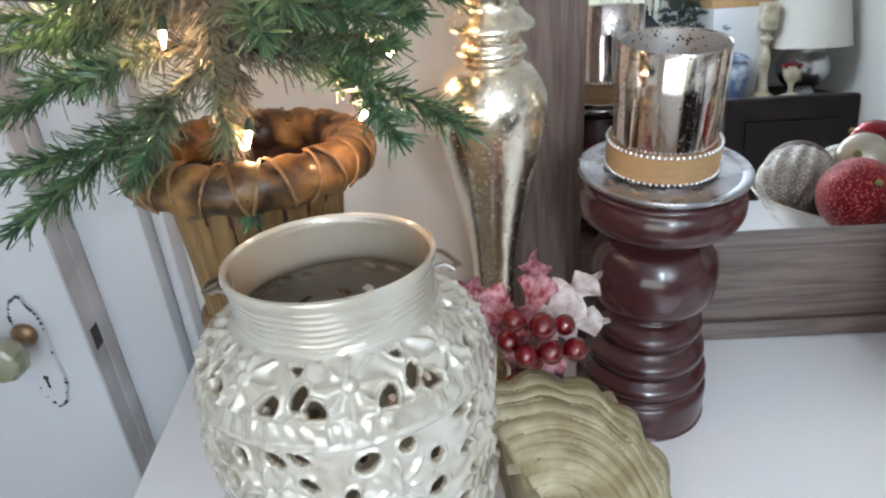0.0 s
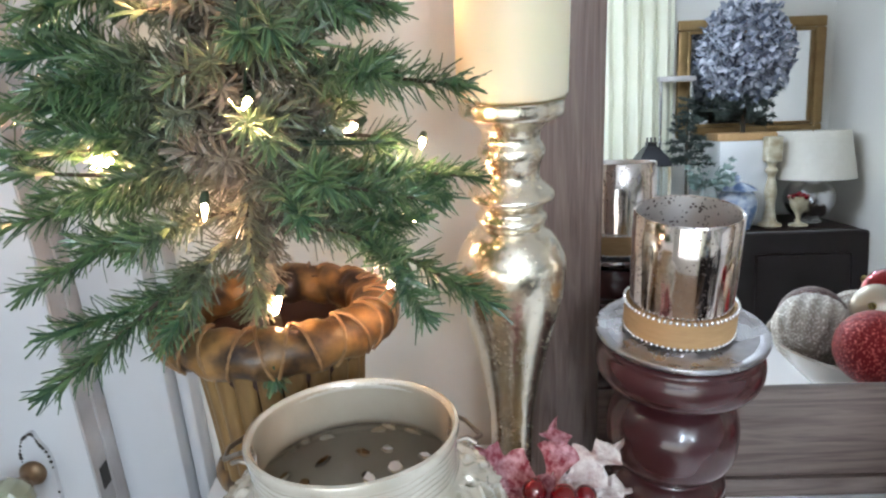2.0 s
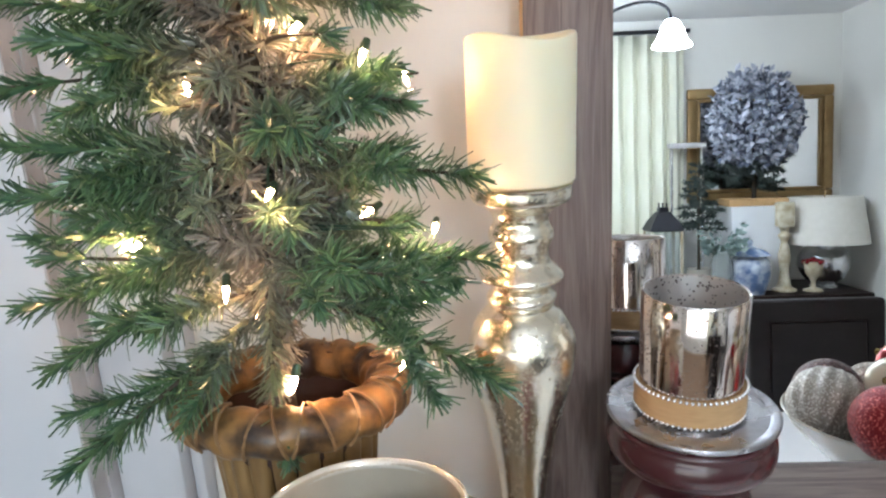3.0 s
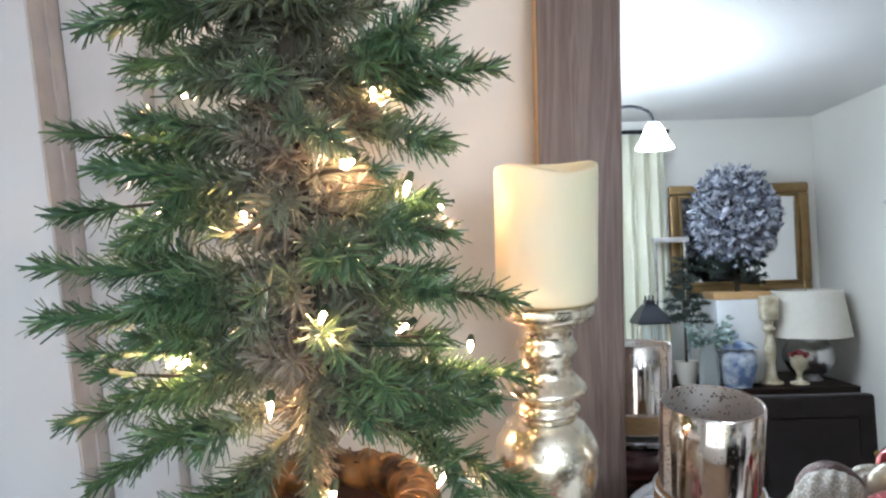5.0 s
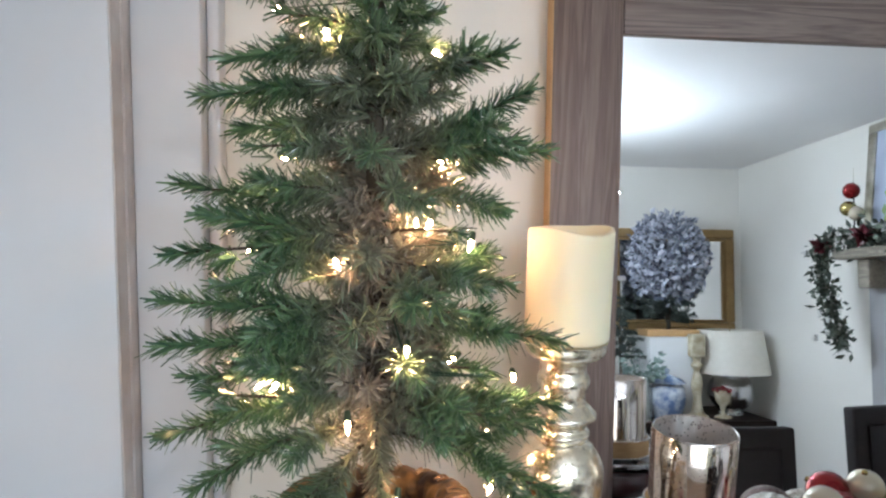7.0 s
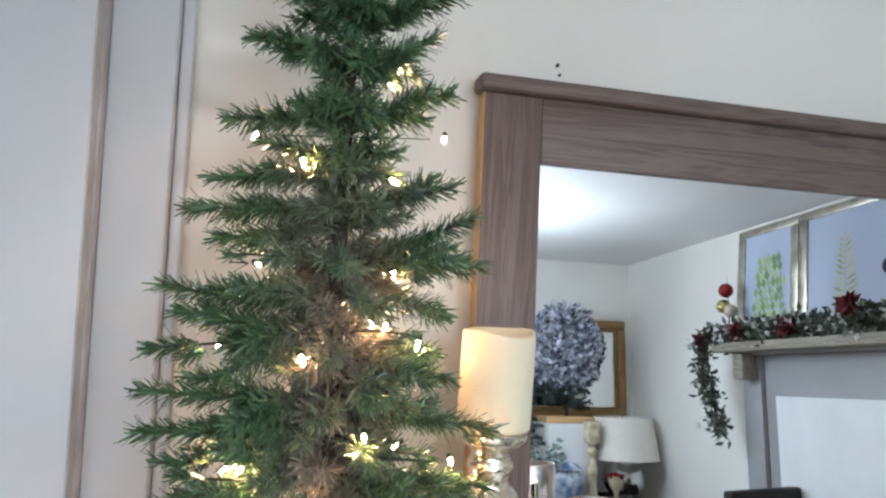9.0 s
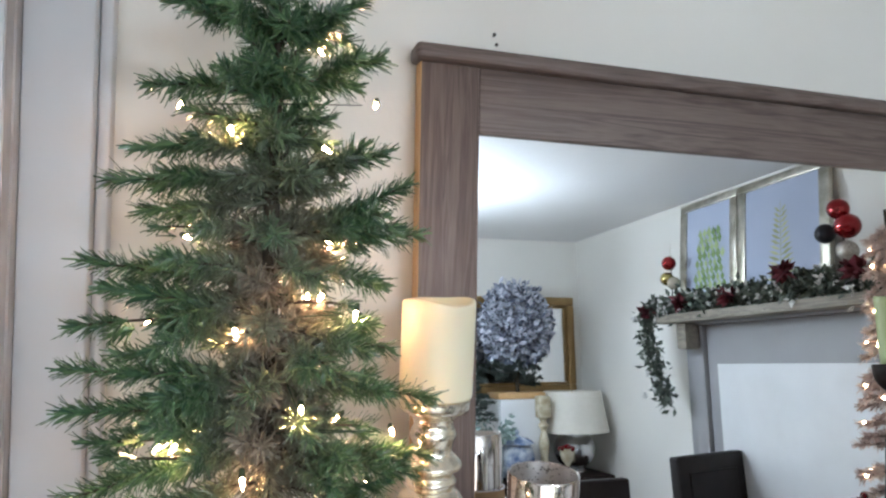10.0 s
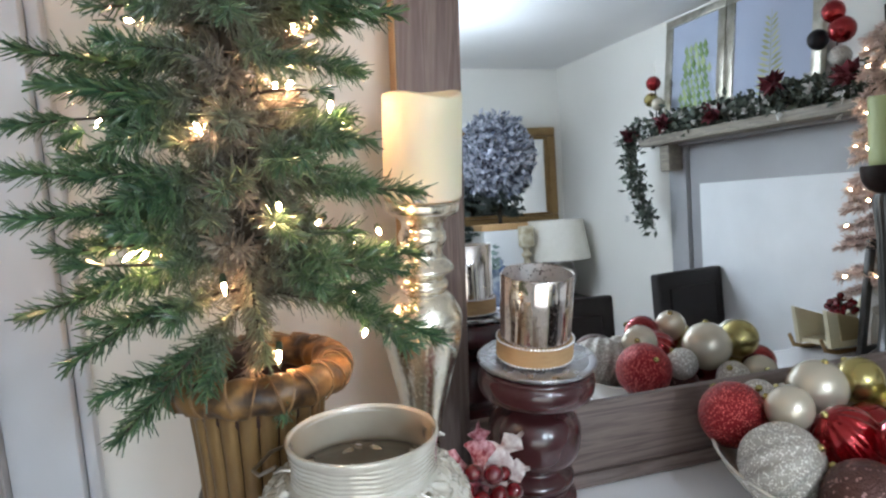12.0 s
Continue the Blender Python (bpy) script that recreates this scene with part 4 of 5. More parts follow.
for i in range(NU + 1):
    u = i / NU
    for k in range(NV + 1):
        v = k / NV
        # ribs that sweep round the volute from its top to the foot
        phi = radians(118 - 175 * v + 14 * math.sin(3.0 * v) * u)
        rad = 0.014 + 0.086 * u * (1 - 0.10 * math.cos(2 * (phi - 0.5))) + 0.0035 * u ** 6 * math.sin(v * 40)
        dome = 0.040 * math.sin(math.pi * min(0.12 + 0.88 * u, 1)) ** 0.75
        drift = 1.1 * noise.noise(Vector((u * 5, v * 2.5, 0))) + 0.5 * noise.noise(Vector((u * 14, v * 5, 3)))
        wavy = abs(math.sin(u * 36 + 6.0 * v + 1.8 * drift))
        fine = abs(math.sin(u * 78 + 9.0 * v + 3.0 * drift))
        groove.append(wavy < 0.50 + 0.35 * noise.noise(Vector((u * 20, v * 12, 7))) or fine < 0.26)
        rib = 0.0042 * wavy ** 0.6 + 0.0014 * fine ** 0.7
        x, e2, out = rad * math.cos(phi), rad * math.sin(phi), dome + rib
        cv.append((x - 0.052, -0.045 + e2 * 0.42 - out * 0.90, 0.066 + e2 * 0.90 + out * 0.42))
for i in range(NU):
    for k in range(NV):
        a = i * (NV + 1) + k
        cf.append((a, a + 1, a + NV + 2, a + NV + 1))
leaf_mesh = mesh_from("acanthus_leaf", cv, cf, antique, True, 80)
# faces low between the ribs take the darker brown
leaf_mesh.materials.append(groove_brown)
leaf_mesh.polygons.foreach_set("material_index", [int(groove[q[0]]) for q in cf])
leaf = put("acanthus_leaf", leaf_mesh, corbel, label="ribbed acanthus leaf relief")
lm = leaf.modifiers.new("thick", "SOLIDIFY")
lm.thickness, lm.offset = 0.008, 0
part("block", box(-0.072, -0.052, 0.0, 0.034, 0.050, 0.086, 0.004), antique, corbel)
part("top_slab", box(-0.082, -0.030, 0.0865, 0.004, 0.060, 0.100, 0.003), antique, corbel)
pts = [(-0.055 + 0.024 * (1 - kk / 30) * math.cos(kk * 0.5 + 2), -0.082 - 0.010 * kk / 30 + 0.010 * (1 - kk / 30) * math.sin(kk * 0.5 + 2), 0.070 + 0.022 * (1 - kk / 30) * math.sin(kk * 0.5 + 2)) for kk in range(28)]
tube("volute", pts, 0.006, antique, corbel, 8, 0.5, label="spiral volute")

# ---- frosted berry pick ----
pick = thing("frosted_berry_pick", pose(0.045, 0.478, 1.062), "frosted red and white leaf pick with shiny red berries", "berry pick")


def spiky_leaf(length, width, curl):
    v, f = [], []
    n = 40
    for i in range(n + 1):
        t = i / n
        tooth = 1.0 - abs(((t * 3.4) % 1.0) - 0.72) / 0.72
        w = width * (math.sin(math.pi * min(t * 0.92 + 0.06, 1)) ** 0.8) * (0.42 + 0.85 * max(tooth, 0) ** 1.6)
        zc = curl * t * t + 0.004 * math.sin(t * 9)
        v += [(t * length, -w, zc + 0.010 * math.sin(t * 7)), (t * length, 0, zc - 0.003), (t * length, w, zc + 0.008 * math.cos(t * 6))]
    for i in range(n):
        f += [(i * 3, i * 3 + 3, i * 3 + 4, i * 3 + 1), (i * 3 + 1, i * 3 + 4, i * 3 + 5, i * 3 + 2)]
    v2 = [(x, y, zc - 0.0012) for x, y, zc in v]
    k = len(v)
    f2 = [tuple(k + q for q in reversed(face)) for face in f]
    return v + v2, f + f2


for a, up, ln, wd, mt in ((80, 92, 0.064, 0.014, 0), (45, 44, 0.068, 0.016, 1), (-8, 4, 0.060, 0.015, 1), (-120, -76, 0.090, 0.016, 0), (150, 40, 0.070, 0.015, 0), (180, 12, 0.050, 0.014, 0), (-70, -64, 0.060, 0.015, 0)):
    v, f = spiky_leaf(ln, wd, -0.012)
    put("leaf", mesh_from("leaf", v, f, (pink_leaf, frost_leaf)[mt], True, 60), pick, Matrix.Translation((-0.006, 0, 0.034)) @ pose(0, 0, 0, 0, -up, 0) @ pose(0, 0, 0, 62, 0, 0) if abs(a) < 90 else
        Matrix.Translation((-0.006, 0, 0.034)) @ pose(0, 0, 0, 0, 180 + up, 0) @ pose(0, 0, 0, 118, 0, 0), "frosted spiky leaf")
bsv, bsf = ball_data(0.0090, 20, 12)
berry = mesh_from("berry", bsv, bsf, berry_red)
for x, y, z, s in ((-0.022, -0.022, 0.032, 1.0), (-0.002, -0.028, 0.030, 1.12), (-0.014, -0.030, 0.006, 1.0), (0.004, -0.030, 0.008, 1.05), (0.022, -0.026, 0.006, 1.0), (-0.026, -0.018, 0.010, 0.95), (0.016, -0.012, 0.018, 0.9), (-0.006, -0.014, -0.012, 0.9)):
    put("berry", berry, pick, pose(x, y, z + 0.028) @ Matrix.Diagonal((s, s, s, 1)))
tube("pick_stem", [(-0.006, 0.0, 0.02), (0.0, 0.006, -0.01), (0.006, 0.012, -0.05), (0.01, 0.014, -0.061)], 0.002, bark, pick, 6)

# ---- bowl of ornaments ----
bowl = thing("ornament_bowl", pose(0.60, 0.502, TABLE), "shallow cream ceramic bowl heaped with ornaments", "bowl")
lathe("bowl_shell", spline([(0.001, 0.0), (0.075, 0.0), (0.085, 0.006), (0.125, 0.035), (0.165, 0.075), (0.184, 0.100), (0.187, 0.104), (0.184, 0.106), (0.178, 0.100), (0.155, 0.072), (0.115, 0.036), (0.07, 0.014), (0.001, 0.012)], 3), cream_bowl, bowl, seg=64)
BALLS = [(0.482, 0.610, 1.033, 0.047, "red"), (0.462, 0.498, 1.022, 0.053, "pleat"), (0.518, 0.548, 1.066, 0.032, "pearl"), (0.622, 0.600, 1.056, 0.043, "pearl"),
         (0.697, 0.595, 1.060, 0.035, "gold"), (0.720, 0.535, 1.030, 0.042, "gold"), (0.575, 0.505, 1.032, 0.046, "rib"), (0.505, 0.412, 1.012, 0.050, "brown"),
         (0.597, 0.440, 1.058, 0.035, "shiny"), (0.650, 0.460, 1.070, 0.030, "pearl"), (0.690, 0.415, 1.040, 0.033, "gold"), (0.545, 0.630, 1.040, 0.027, "silver"),
         (0.663, 0.540, 1.012, 0.040, "shiny"), (0.735, 0.450, 1.010, 0.038, "brown"), (0.590, 0.375, 1.005, 0.040, "pleat"), (0.665, 0.365, 1.010, 0.036, "shiny"),
         (0.570, 0.575, 0.985, 0.043, "brown"), (0.700, 0.640, 1.005, 0.032, "pearl"), (0.770, 0.560, 1.000, 0.034, "shiny"), (0.630, 0.655, 1.010, 0.028, "silver"),
         (0.560, 0.450, 0.965, 0.042, "pearl"), (0.650, 0.480, 0.965, 0.045, "red"), (0.600, 0.560, 0.955, 0.038, "gold"), (0.765, 0.500, 1.045, 0.030, "pearl")]
LOOKS = {"red": (ball_red, "glittered red", 0), "pleat": (ball_silver, "pleated glitter champagne", 14), "pearl": (ball_pearl, "pearl white", 0), "gold": (ball_gold, "satin gold", 0),
         "rib": (ball_shiny, "ribbed shiny red", 14), "brown": (ball_brown, "glittered brown", 0), "shiny": (ball_shiny, "shiny red", 0), "silver": (ball_silver, "glittered silver", 0)}
ob_rng = random.Random(8)
for x, y, z, r, kind in BALLS:
    mat, words, pl = LOOKS[kind]
    orn = thing("ornament_ball", pose(x, y, z, ob_rng.uniform(-70, 70), ob_rng.uniform(-50, 50), ob_rng.uniform(0, 360)), words + " ornament ball in the cream bowl", "ornament", "ornaments in the bowl")
    v, f = ball_data(r, 84 if pl else 32, 20, pl, 0.10 if pl else 0)
    put("ball", mesh_from("ball", v, f, mat, True, 70), orn)
    lathe("cap", [(0.0005, r + 0.004), (0.004, r + 0.004), (0.0052, r + 0.001), (0.0055, r - 0.004), (0.0005, r - 0.004)], ball_gold, orn, seg=14)

# ---- across the room, seen in the mirror ----
dark_wood = wood_grain("espresso_wood", (0.010, 0.006, 0.005), (0.020, 0.012, 0.010), 0.45)
dark_wood.node_tree.nodes["Principled BSDF"].inputs["Specular IOR Level"].default_value = 0.12
leather = material("dark_leather", 0.5, 0, (0.014, 0.011, 0.012), (0.022, 0.018, 0.018), 12, 0.6, 0.25, 160, spec=0.2)
gold_leaf = material("gold_leaf_frame", 0.4, 0.7, (0.40, 0.27, 0.12), (0.26, 0.16, 0.07), 14, 0.6, 0.2, 50)
silver_leaf = material("silver_leaf_frame", 0.3, 0.9, (0.66, 0.63, 0.55), (0.36, 0.34, 0.27), 18, 0.4, 0.2, 50)
linen = material("linen_shade", 0.8, 0, (0.72, 0.69, 0.62), (0.66, 0.63, 0.56), 40, 0.6, 0.3, 300)
hammered = material("hammered_silver", 0.22, 1.0, (0.62, 0.62, 0.63), None, bump=0.9, bump_scale=55)
cream_wood = material("distressed_cream_wood", 0.6, 0, (0.62, 0.57, 0.44), (0.34, 0.27, 0.16), 24, 0.4, 0.3, 60)
blue_glaze = material("blue_white_glaze", 0.15, 0, (0.55, 0.60, 0.66), (0.10, 0.16, 0.30), 17, 0.25, coat=0.6)
flock_leaf = material("flocked_leaf", 0.8, 0, (0.10, 0.12, 0.17), (0.56, 0.58, 0.66), 60, 0.6, island=0.75)
dark_needle = material("dark_needles", 0.6, 0, (0.014, 0.026, 0.024), (0.06, 0.085, 0.07), 9, 0.9, island=0.7)
dusty_leaf = material("eucalyptus_leaf", 0.6, 0, (0.16, 0.24, 0.22), (0.30, 0.38, 0.35), 40, 0.6, island=0.6)
white_box_paint = material("white_crate_paint", 0.5, 0, (0.74, 0.75, 0.76), (0.66, 0.67, 0.68), 6, 0.5, 0.2, 60)
clear_glass = material("clear_glass", 0.03, 0, (0.9, 0.95, 0.95))
clear_glass.node_tree.nodes["Principled BSDF"].inputs["Transmission Weight"].default_value = 0.9
curtain_cloth = material("cream_curtain", 0.85, 0, (0.80, 0.80, 0.68), (0.74, 0.73, 0.60), 6, 0.5, 0.1, 200)
black_iron = material("black_iron", 0.4, 0.6, (0.02, 0.02, 0.025))
lit_shade = glow("lit_glass_shade", (0.74, 0.87, 1.0), 108.0)
canvas_blue = material("pale_blue_canvas", 0.7, 0, (0.40, 0.46, 0.60), (0.45, 0.50, 0.63), 5, 0.6, 0.1, 200)
garland_leaf = material("grey_green_garland", 0.6, 0, (0.030, 0.050, 0.040), (0.16, 0.19, 0.15), 9, 0.9, island=0.75)
painted_green = material("painted_leaf", 0.7, 0, (0.16, 0.27, 0.10), (0.42, 0.52, 0.28), 30, 0.6, island=0.8)
painted_fern = material("painted_fern", 0.7, 0, (0.34, 0.36, 0.20), (0.50, 0.52, 0.34), 30, 0.6, island=0.8)
poinsettia = material("dark_red_petal", 0.6, 0, (0.085, 0.010, 0.018), (0.15, 0.018, 0.030), 30, 0.6, island=0.6)
white_petal = material("white_petal", 0.6, 0, (0.70, 0.70, 0.68), (0.6, 0.6, 0.58), 20, 0.5)
blush_needle = material("blush_tinsel_needles", 0.4, 0, (0.58, 0.42, 0.36), (0.80, 0.68, 0.62), 9, 0.9, island=0.8)
green_wax = material("sage_wax", 0.5, 0, (0.42, 0.48, 0.24), (0.38, 0.43, 0.20), 6, 0.5)
dark_pewter = material("dark_fluted_metal", 0.35, 0.7, (0.06, 0.06, 0.062), (0.10, 0.10, 0.10), 20, 0.5, 0.1, 60)
cream_paint = material("cream_sleigh_paint", 0.5, 0, (0.62, 0.58, 0.42), (0.52, 0.46, 0.30), 10, 0.5, 0.2, 60)
tan_panel = material("tan_panel", 0.6, 0, (0.36, 0.29, 0.15), (0.30, 0.23, 0.11), 10, 0.5, 0.2, 60)
tiny_glow = glow("tiny_lit_bulb", (1.0, 0.78, 0.50), 90.0)


def leaf_cloud(rng, count, place, size):
    """Many small folded leaves; place(rng) gives a spot and the way that the leaf grows."""
    v, f = [], []
    for _ in range(count):
        p, d = place(rng)
        p, d = Vector(p), Vector(d).normalized()
        s = d.cross(Vector((rng.uniform(-1, 1), rng.uniform(-1, 1), rng.uniform(-1, 1)))).normalized()
        n = d.cross(s)
        ln, w = size * rng.uniform(0.6, 1.25), size * rng.uniform(0.22, 0.38)
        b = len(v)
        v += [p, p + d * ln * 0.45 + s * w + n * w * 0.3, p + d * ln, p + d * ln * 0.45 - s * w + n * w * 0.3, p + d * ln * 0.5 - n * w * 0.25]
        f += [(b, b + 1, b + 4), (b + 1, b + 2, b + 4), (b + 2, b + 3, b + 4), (b + 3, b, b + 4)]
    return v, f


shelf_wood = wood_grain("weathered_shelf_wood", (0.16, 0.14, 0.115), (0.30, 0.27, 0.22), 0.6, (14, 1.2, 14))
# buffet
BF, BT = -1.72, 0.785
buffet = thing("buffet", pose(0, 0, 0), "low espresso wood buffet against the far wall", "buffet")
part("buffet_top", box(0.60, BACK + 0.004, BT - 0.030, 1.787, BF, BT, 0.004), dark_wood, buffet)
part("buffet_body", box(0.63, BACK + 0.02, 0.09, 1.765, BF - 0.03, BT - 0.031, 0.004), dark_wood, buffet)
for i in range(3):
    part("buffet_door", box(0.65 + i * 0.37, BF - 0.029, 0.13, 1.01 + i * 0.37, BF - 0.014, BT - 0.06, 0.004), dark_wood, buffet)
for x in (0.66, 1.73):
    for y in (BACK + 0.06, BF - 0.07):
        part("buffet_leg", box(x - 0.025, y - 0.025, 0, x + 0.025, y + 0.025, 0.089, 0.004), dark_wood, buffet)

# table lamp
lamp = thing("table_lamp", pose(1.66, -1.93, BT), "hammered silver ball lamp with a white linen shade", "lamp")
lathe("lamp_base", spline([(0.001, 0), (0.055, 0), (0.060, 0.008), (0.045, 0.016), (0.085, 0.045), (0.112, 0.090), (0.116, 0.118), (0.110, 0.150), (0.080, 0.198), (0.040, 0.222), (0.018, 0.230), (0.014, 0.25), (0.001, 0.25)], 4), hammered, lamp, seg=48, label="hammered silver ball base")
lathe("shade", [(0.196, 0.215), (0.160, 0.435), (0.157, 0.435), (0.193, 0.215)], linen, lamp, seg=48, closed=True, label="white linen drum shade")
tube("harp", [(0.01, 0, 0.25), (0.05, 0, 0.30), (0.05, 0, 0.39), (0.0, 0, 0.43), (0.0, 0, 0.455)], 0.003, gold_leaf, lamp, 6)
lathe("finial", spline([(0.001, 0.452), (0.010, 0.455), (0.006, 0.465), (0.009, 0.472), (0.001, 0.482)], 2), gold_leaf, lamp, seg=16)

# gold framed mirror on the far wall
gm = thing("gold_framed_mirror", pose(1.455, BACK, 1.485), "wall mirror in a wide gold leaf frame", "mirror")
GW, GH, GB = 0.365, 0.288, 0.052
for x0, z0, x1, z1 in ((-GW, GH - GB, GW, GH), (-GW, -GH, GW, -GH + GB), (-GW, -GH + GB, -GW + GB, GH - GB), (GW - GB, -GH + GB, GW, GH - GB)):
    part("frame_bar", box(x0, 0.004, z0, x1, 0.034, z1, 0.010, 3), gold_leaf, gm)
for x0, z0, x1, z1 in ((-GW + GB, GH - GB - 0.016, GW - GB, GH - GB - 0.0005), (-GW + GB, -GH + GB + 0.0005, GW - GB, -GH + GB + 0.016), (-GW + GB + 0.0005, -GH + GB + 0.017, -GW + GB + 0.016, GH - GB - 0.017), (GW - GB - 0.016, -GH + GB + 0.017, GW - GB - 0.0005, GH - GB - 0.017)):
    part("inner_bead", box(x0, 0.010, z0, x1, 0.026, z1, 0.004), gold_leaf, gm)
part("glass", box(-GW + GB - 0.004, 0.008, -GH + GB - 0.004, GW - GB + 0.004, 0.012, GH - GB + 0.004), silvered, gm, smooth=False)

# white crate with a flocked topiary
crate = tagged(part("white_crate", box(1.20, -2.10, BT + 0.001, 1.44, -1.86, 1.185, 0.004), white_box_paint), "white painted wooden crate standing on the buffet", "crate")
topiary = thing("flocked_topiary", pose(1.345, -1.97, 1.186), "round flocked white topiary tree over a green skirt", "topiary")
part("tray", box(-0.15, -0.09, 0, 0.13, 0.09, 0.035, 0.006), raw_wood, topiary, "brown wooden tray")
tube("trunk", [(0, 0, 0.03), (0.004, 0, 0.2), (0, 0, 0.36)], 0.012, bark, topiary, 8)
tp = random.Random(21)


def crown_spot(rng):
    d = Vector((rng.gauss(0, 1), rng.gauss(0, 1), rng.gauss(0, 1))).normalized()
    lump = 1 + 0.14 * noise.noise(d * 2.6)
    r = 0.205 * lump * rng.uniform(0.70, 1.05)
    return (d.x * r, d.y * r * 0.8, 0.405 + d.z * r * 1.12), d * 0.35 + Vector((rng.gauss(0, 0.7), rng.gauss(0, 0.7), rng.gauss(0, 0.7)))


v, f = leaf_cloud(tp, 2600, crown_spot, 0.042)
put("crown", mesh_from("crown", v, f, flock_leaf, False), topiary, label="flocked white leaves")
for k in range(26):
    a = k * 2.4
    ln = tp.uniform(0.10, 0.19)
    z0 = 0.06 + 0.14 * tp.random()
    bough(topiary, (0, 0, z0), (ln * math.cos(a), ln * math.sin(a) * 0.8, z0 + tp.uniform(-0.03, 0.08)), tp, (dark_needle, bark), 0.030, 700, 1, width=0.0022)

# small dark pine beside it
small = thing("small_pine", pose(1.06, -1.90, BT), "small dark green pine on the buffet", "tree")
lathe("pot", spline([(0.001, 0), (0.04, 0), (0.055, 0.10), (0.058, 0.11), (0.05, 0.105), (0.001, 0.10)], 2), cream_bowl, small, seg=24)
tube("trunk", [(0, 0, 0.10), (0, 0, 0.62)], 0.008, bark, small, 8, 0.5)
for k in range(34):
    a, z0 = k * 2.4, 0.30 + 0.30 * k / 34
    ln = 0.115 * (1.1 - k / 40)
    bough(small, (0, 0, z0), (ln * math.cos(a), ln * math.sin(a), z0 + tp.uniform(-0.02, 0.02)), tp, (dark_needle, bark), 0.026, 800, 0, width=0.0022)

# turned cream candlestick
tall = thing("turned_candlestick", pose(1.435, -1.84, BT), "distressed cream turned wooden candlestick", "candlestick")
lathe("turned_post", spline([(0.001, 0), (0.050, 0), (0.052, 0.012), (0.034, 0.022), (0.026, 0.05), (0.020, 0.10), (0.028, 0.16), (0.022, 0.20), (0.016, 0.235), (0.030, 0.262), (0.018, 0.278), (0.022, 0.30), (0.001, 0.30)], 3), cream_wood, tall, seg=28)
part("square_head", box(-0.036, -0.036, 0.3005, 0.036, 0.036, 0.418, 0.010), cream_wood, tall)

# blue and white lidded jar
ginger = thing("blue_white_jar", pose(1.262, -1.80, BT), "blue and white lidded ceramic jar", "jar")
lathe("jar_body", spline([(0.001, 0), (0.060, 0), (0.066, 0.01), (0.085, 0.06), (0.092, 0.11), (0.086, 0.15), (0.070, 0.172), (0.066, 0.178), (0.001, 0.178)], 3), blue_glaze, ginger, seg=36)
lathe("lid", spline([(0.001, 0.1785), (0.085, 0.1785), (0.088, 0.184), (0.060, 0.205), (0.022, 0.216), (0.010, 0.222), (0.014, 0.236), (0.012, 0.246), (0.001, 0.250)], 3), blue_glaze, ginger, seg=36)

# goblet with red berries
goblet = thing("berry_goblet", pose(1.560, -1.82, BT), "cream footed cup filled with red berries", "goblet")
lathe("cup", spline([(0.001, 0), (0.040, 0), (0.038, 0.008), (0.012, 0.020), (0.014, 0.055), (0.034, 0.085), (0.042, 0.135), (0.036, 0.132), (0.001, 0.11)], 3), cream_wood, goblet, seg=24)
for k in range(14):
    a = k * 2.4
    r = 0.012 * math.sqrt(k)
    put("berry", berry, goblet, pose(r * math.cos(a), r * math.sin(a), 0.150 - r * 0.35) @ Matrix.Diagonal((1.35, 1.35, 1.35, 1)))

# black topped lantern
lan = thing("lantern", pose(0.880, -1.86, BT), "glass lantern with a dark blue-black metal roof", "lantern")
part("base", box(-0.075, -0.075, 0, 0.075, 0.075, 0.02, 0.003), black_iron, lan)
for sx in (-1, 1):
    for sy in (-1, 1):
        part("post", box(sx * 0.068 - 0.006, sy * 0.068 - 0.006, 0.02, sx * 0.068 + 0.006, sy * 0.068 + 0.006, 0.30, 0.001), cream_wood, lan)
lathe("roof", [(0.105, 0.30), (0.112, 0.305), (0.085, 0.345), (0.045, 0.385), (0.030, 0.392), (0.030, 0.41), (0.001, 0.412)], black_iron, lan, pose(0, 0, 0, 0, 0, 45), 4, angle=20)
for x in (-0.018, 0.0, 0.018):
    tube("finial_bar", [(x, 0, 0.411), (x, 0, 0.432)], 0.004, black_iron, lan, 6)
part("pane", box(-0.062, -0.066, 0.021, 0.062, -0.064, 0.299), clear_glass, lan, smooth=False)
part("pane", box(-0.062, 0.064, 0.021, 0.062, 0.066, 0.299), clear_glass, lan, smooth=False)

# silver edged stand
stand = thing("mirrored_stand", pose(1.055, -2.06, BT), "tall silver beaded stand with a dark top bar", "stand")
part("top_bar", box(-0.09, -0.03, 0.690, 0.085, 0.03, 0.715, 0.004), mottled_grey_paint, stand)
for sx in (-0.078, 0.072):
    lathe("beaded_post", [(0.0006 + 0.010 * (0.65 + 0.35 * abs(math.sin(k * 0.7))), k * 0.0138) for k in range(51)], rhinestone, stand, pose(sx, 0, 0), 10)

# eucalyptus in a glass jar
euc = thing("eucalyptus_vase", pose(1.125, -1.78, BT), "clear glass jar with dusty green eucalyptus", "vase")
lathe("glass_jar", [(0.001, 0), (0.045, 0), (0.048, 0.01), (0.048, 0.15), (0.036, 0.18), (0.036, 0.20), (0.033, 0.20), (0.033, 0.18), (0.045, 0.15), (0.045, 0.012), (0.001, 0.010)], clear_glass, euc, seg=24)


def euc_spot(rng):
    a, h = rng.uniform(0, 6.28), rng.uniform(0, 1)
    r = 0.02 + 0.07 * h
    return (r * math.cos(a), r * math.sin(a), 0.20 + 0.13 * h * rng.random()), (math.cos(a), math.sin(a), rng.uniform(-0.4, 0.8))


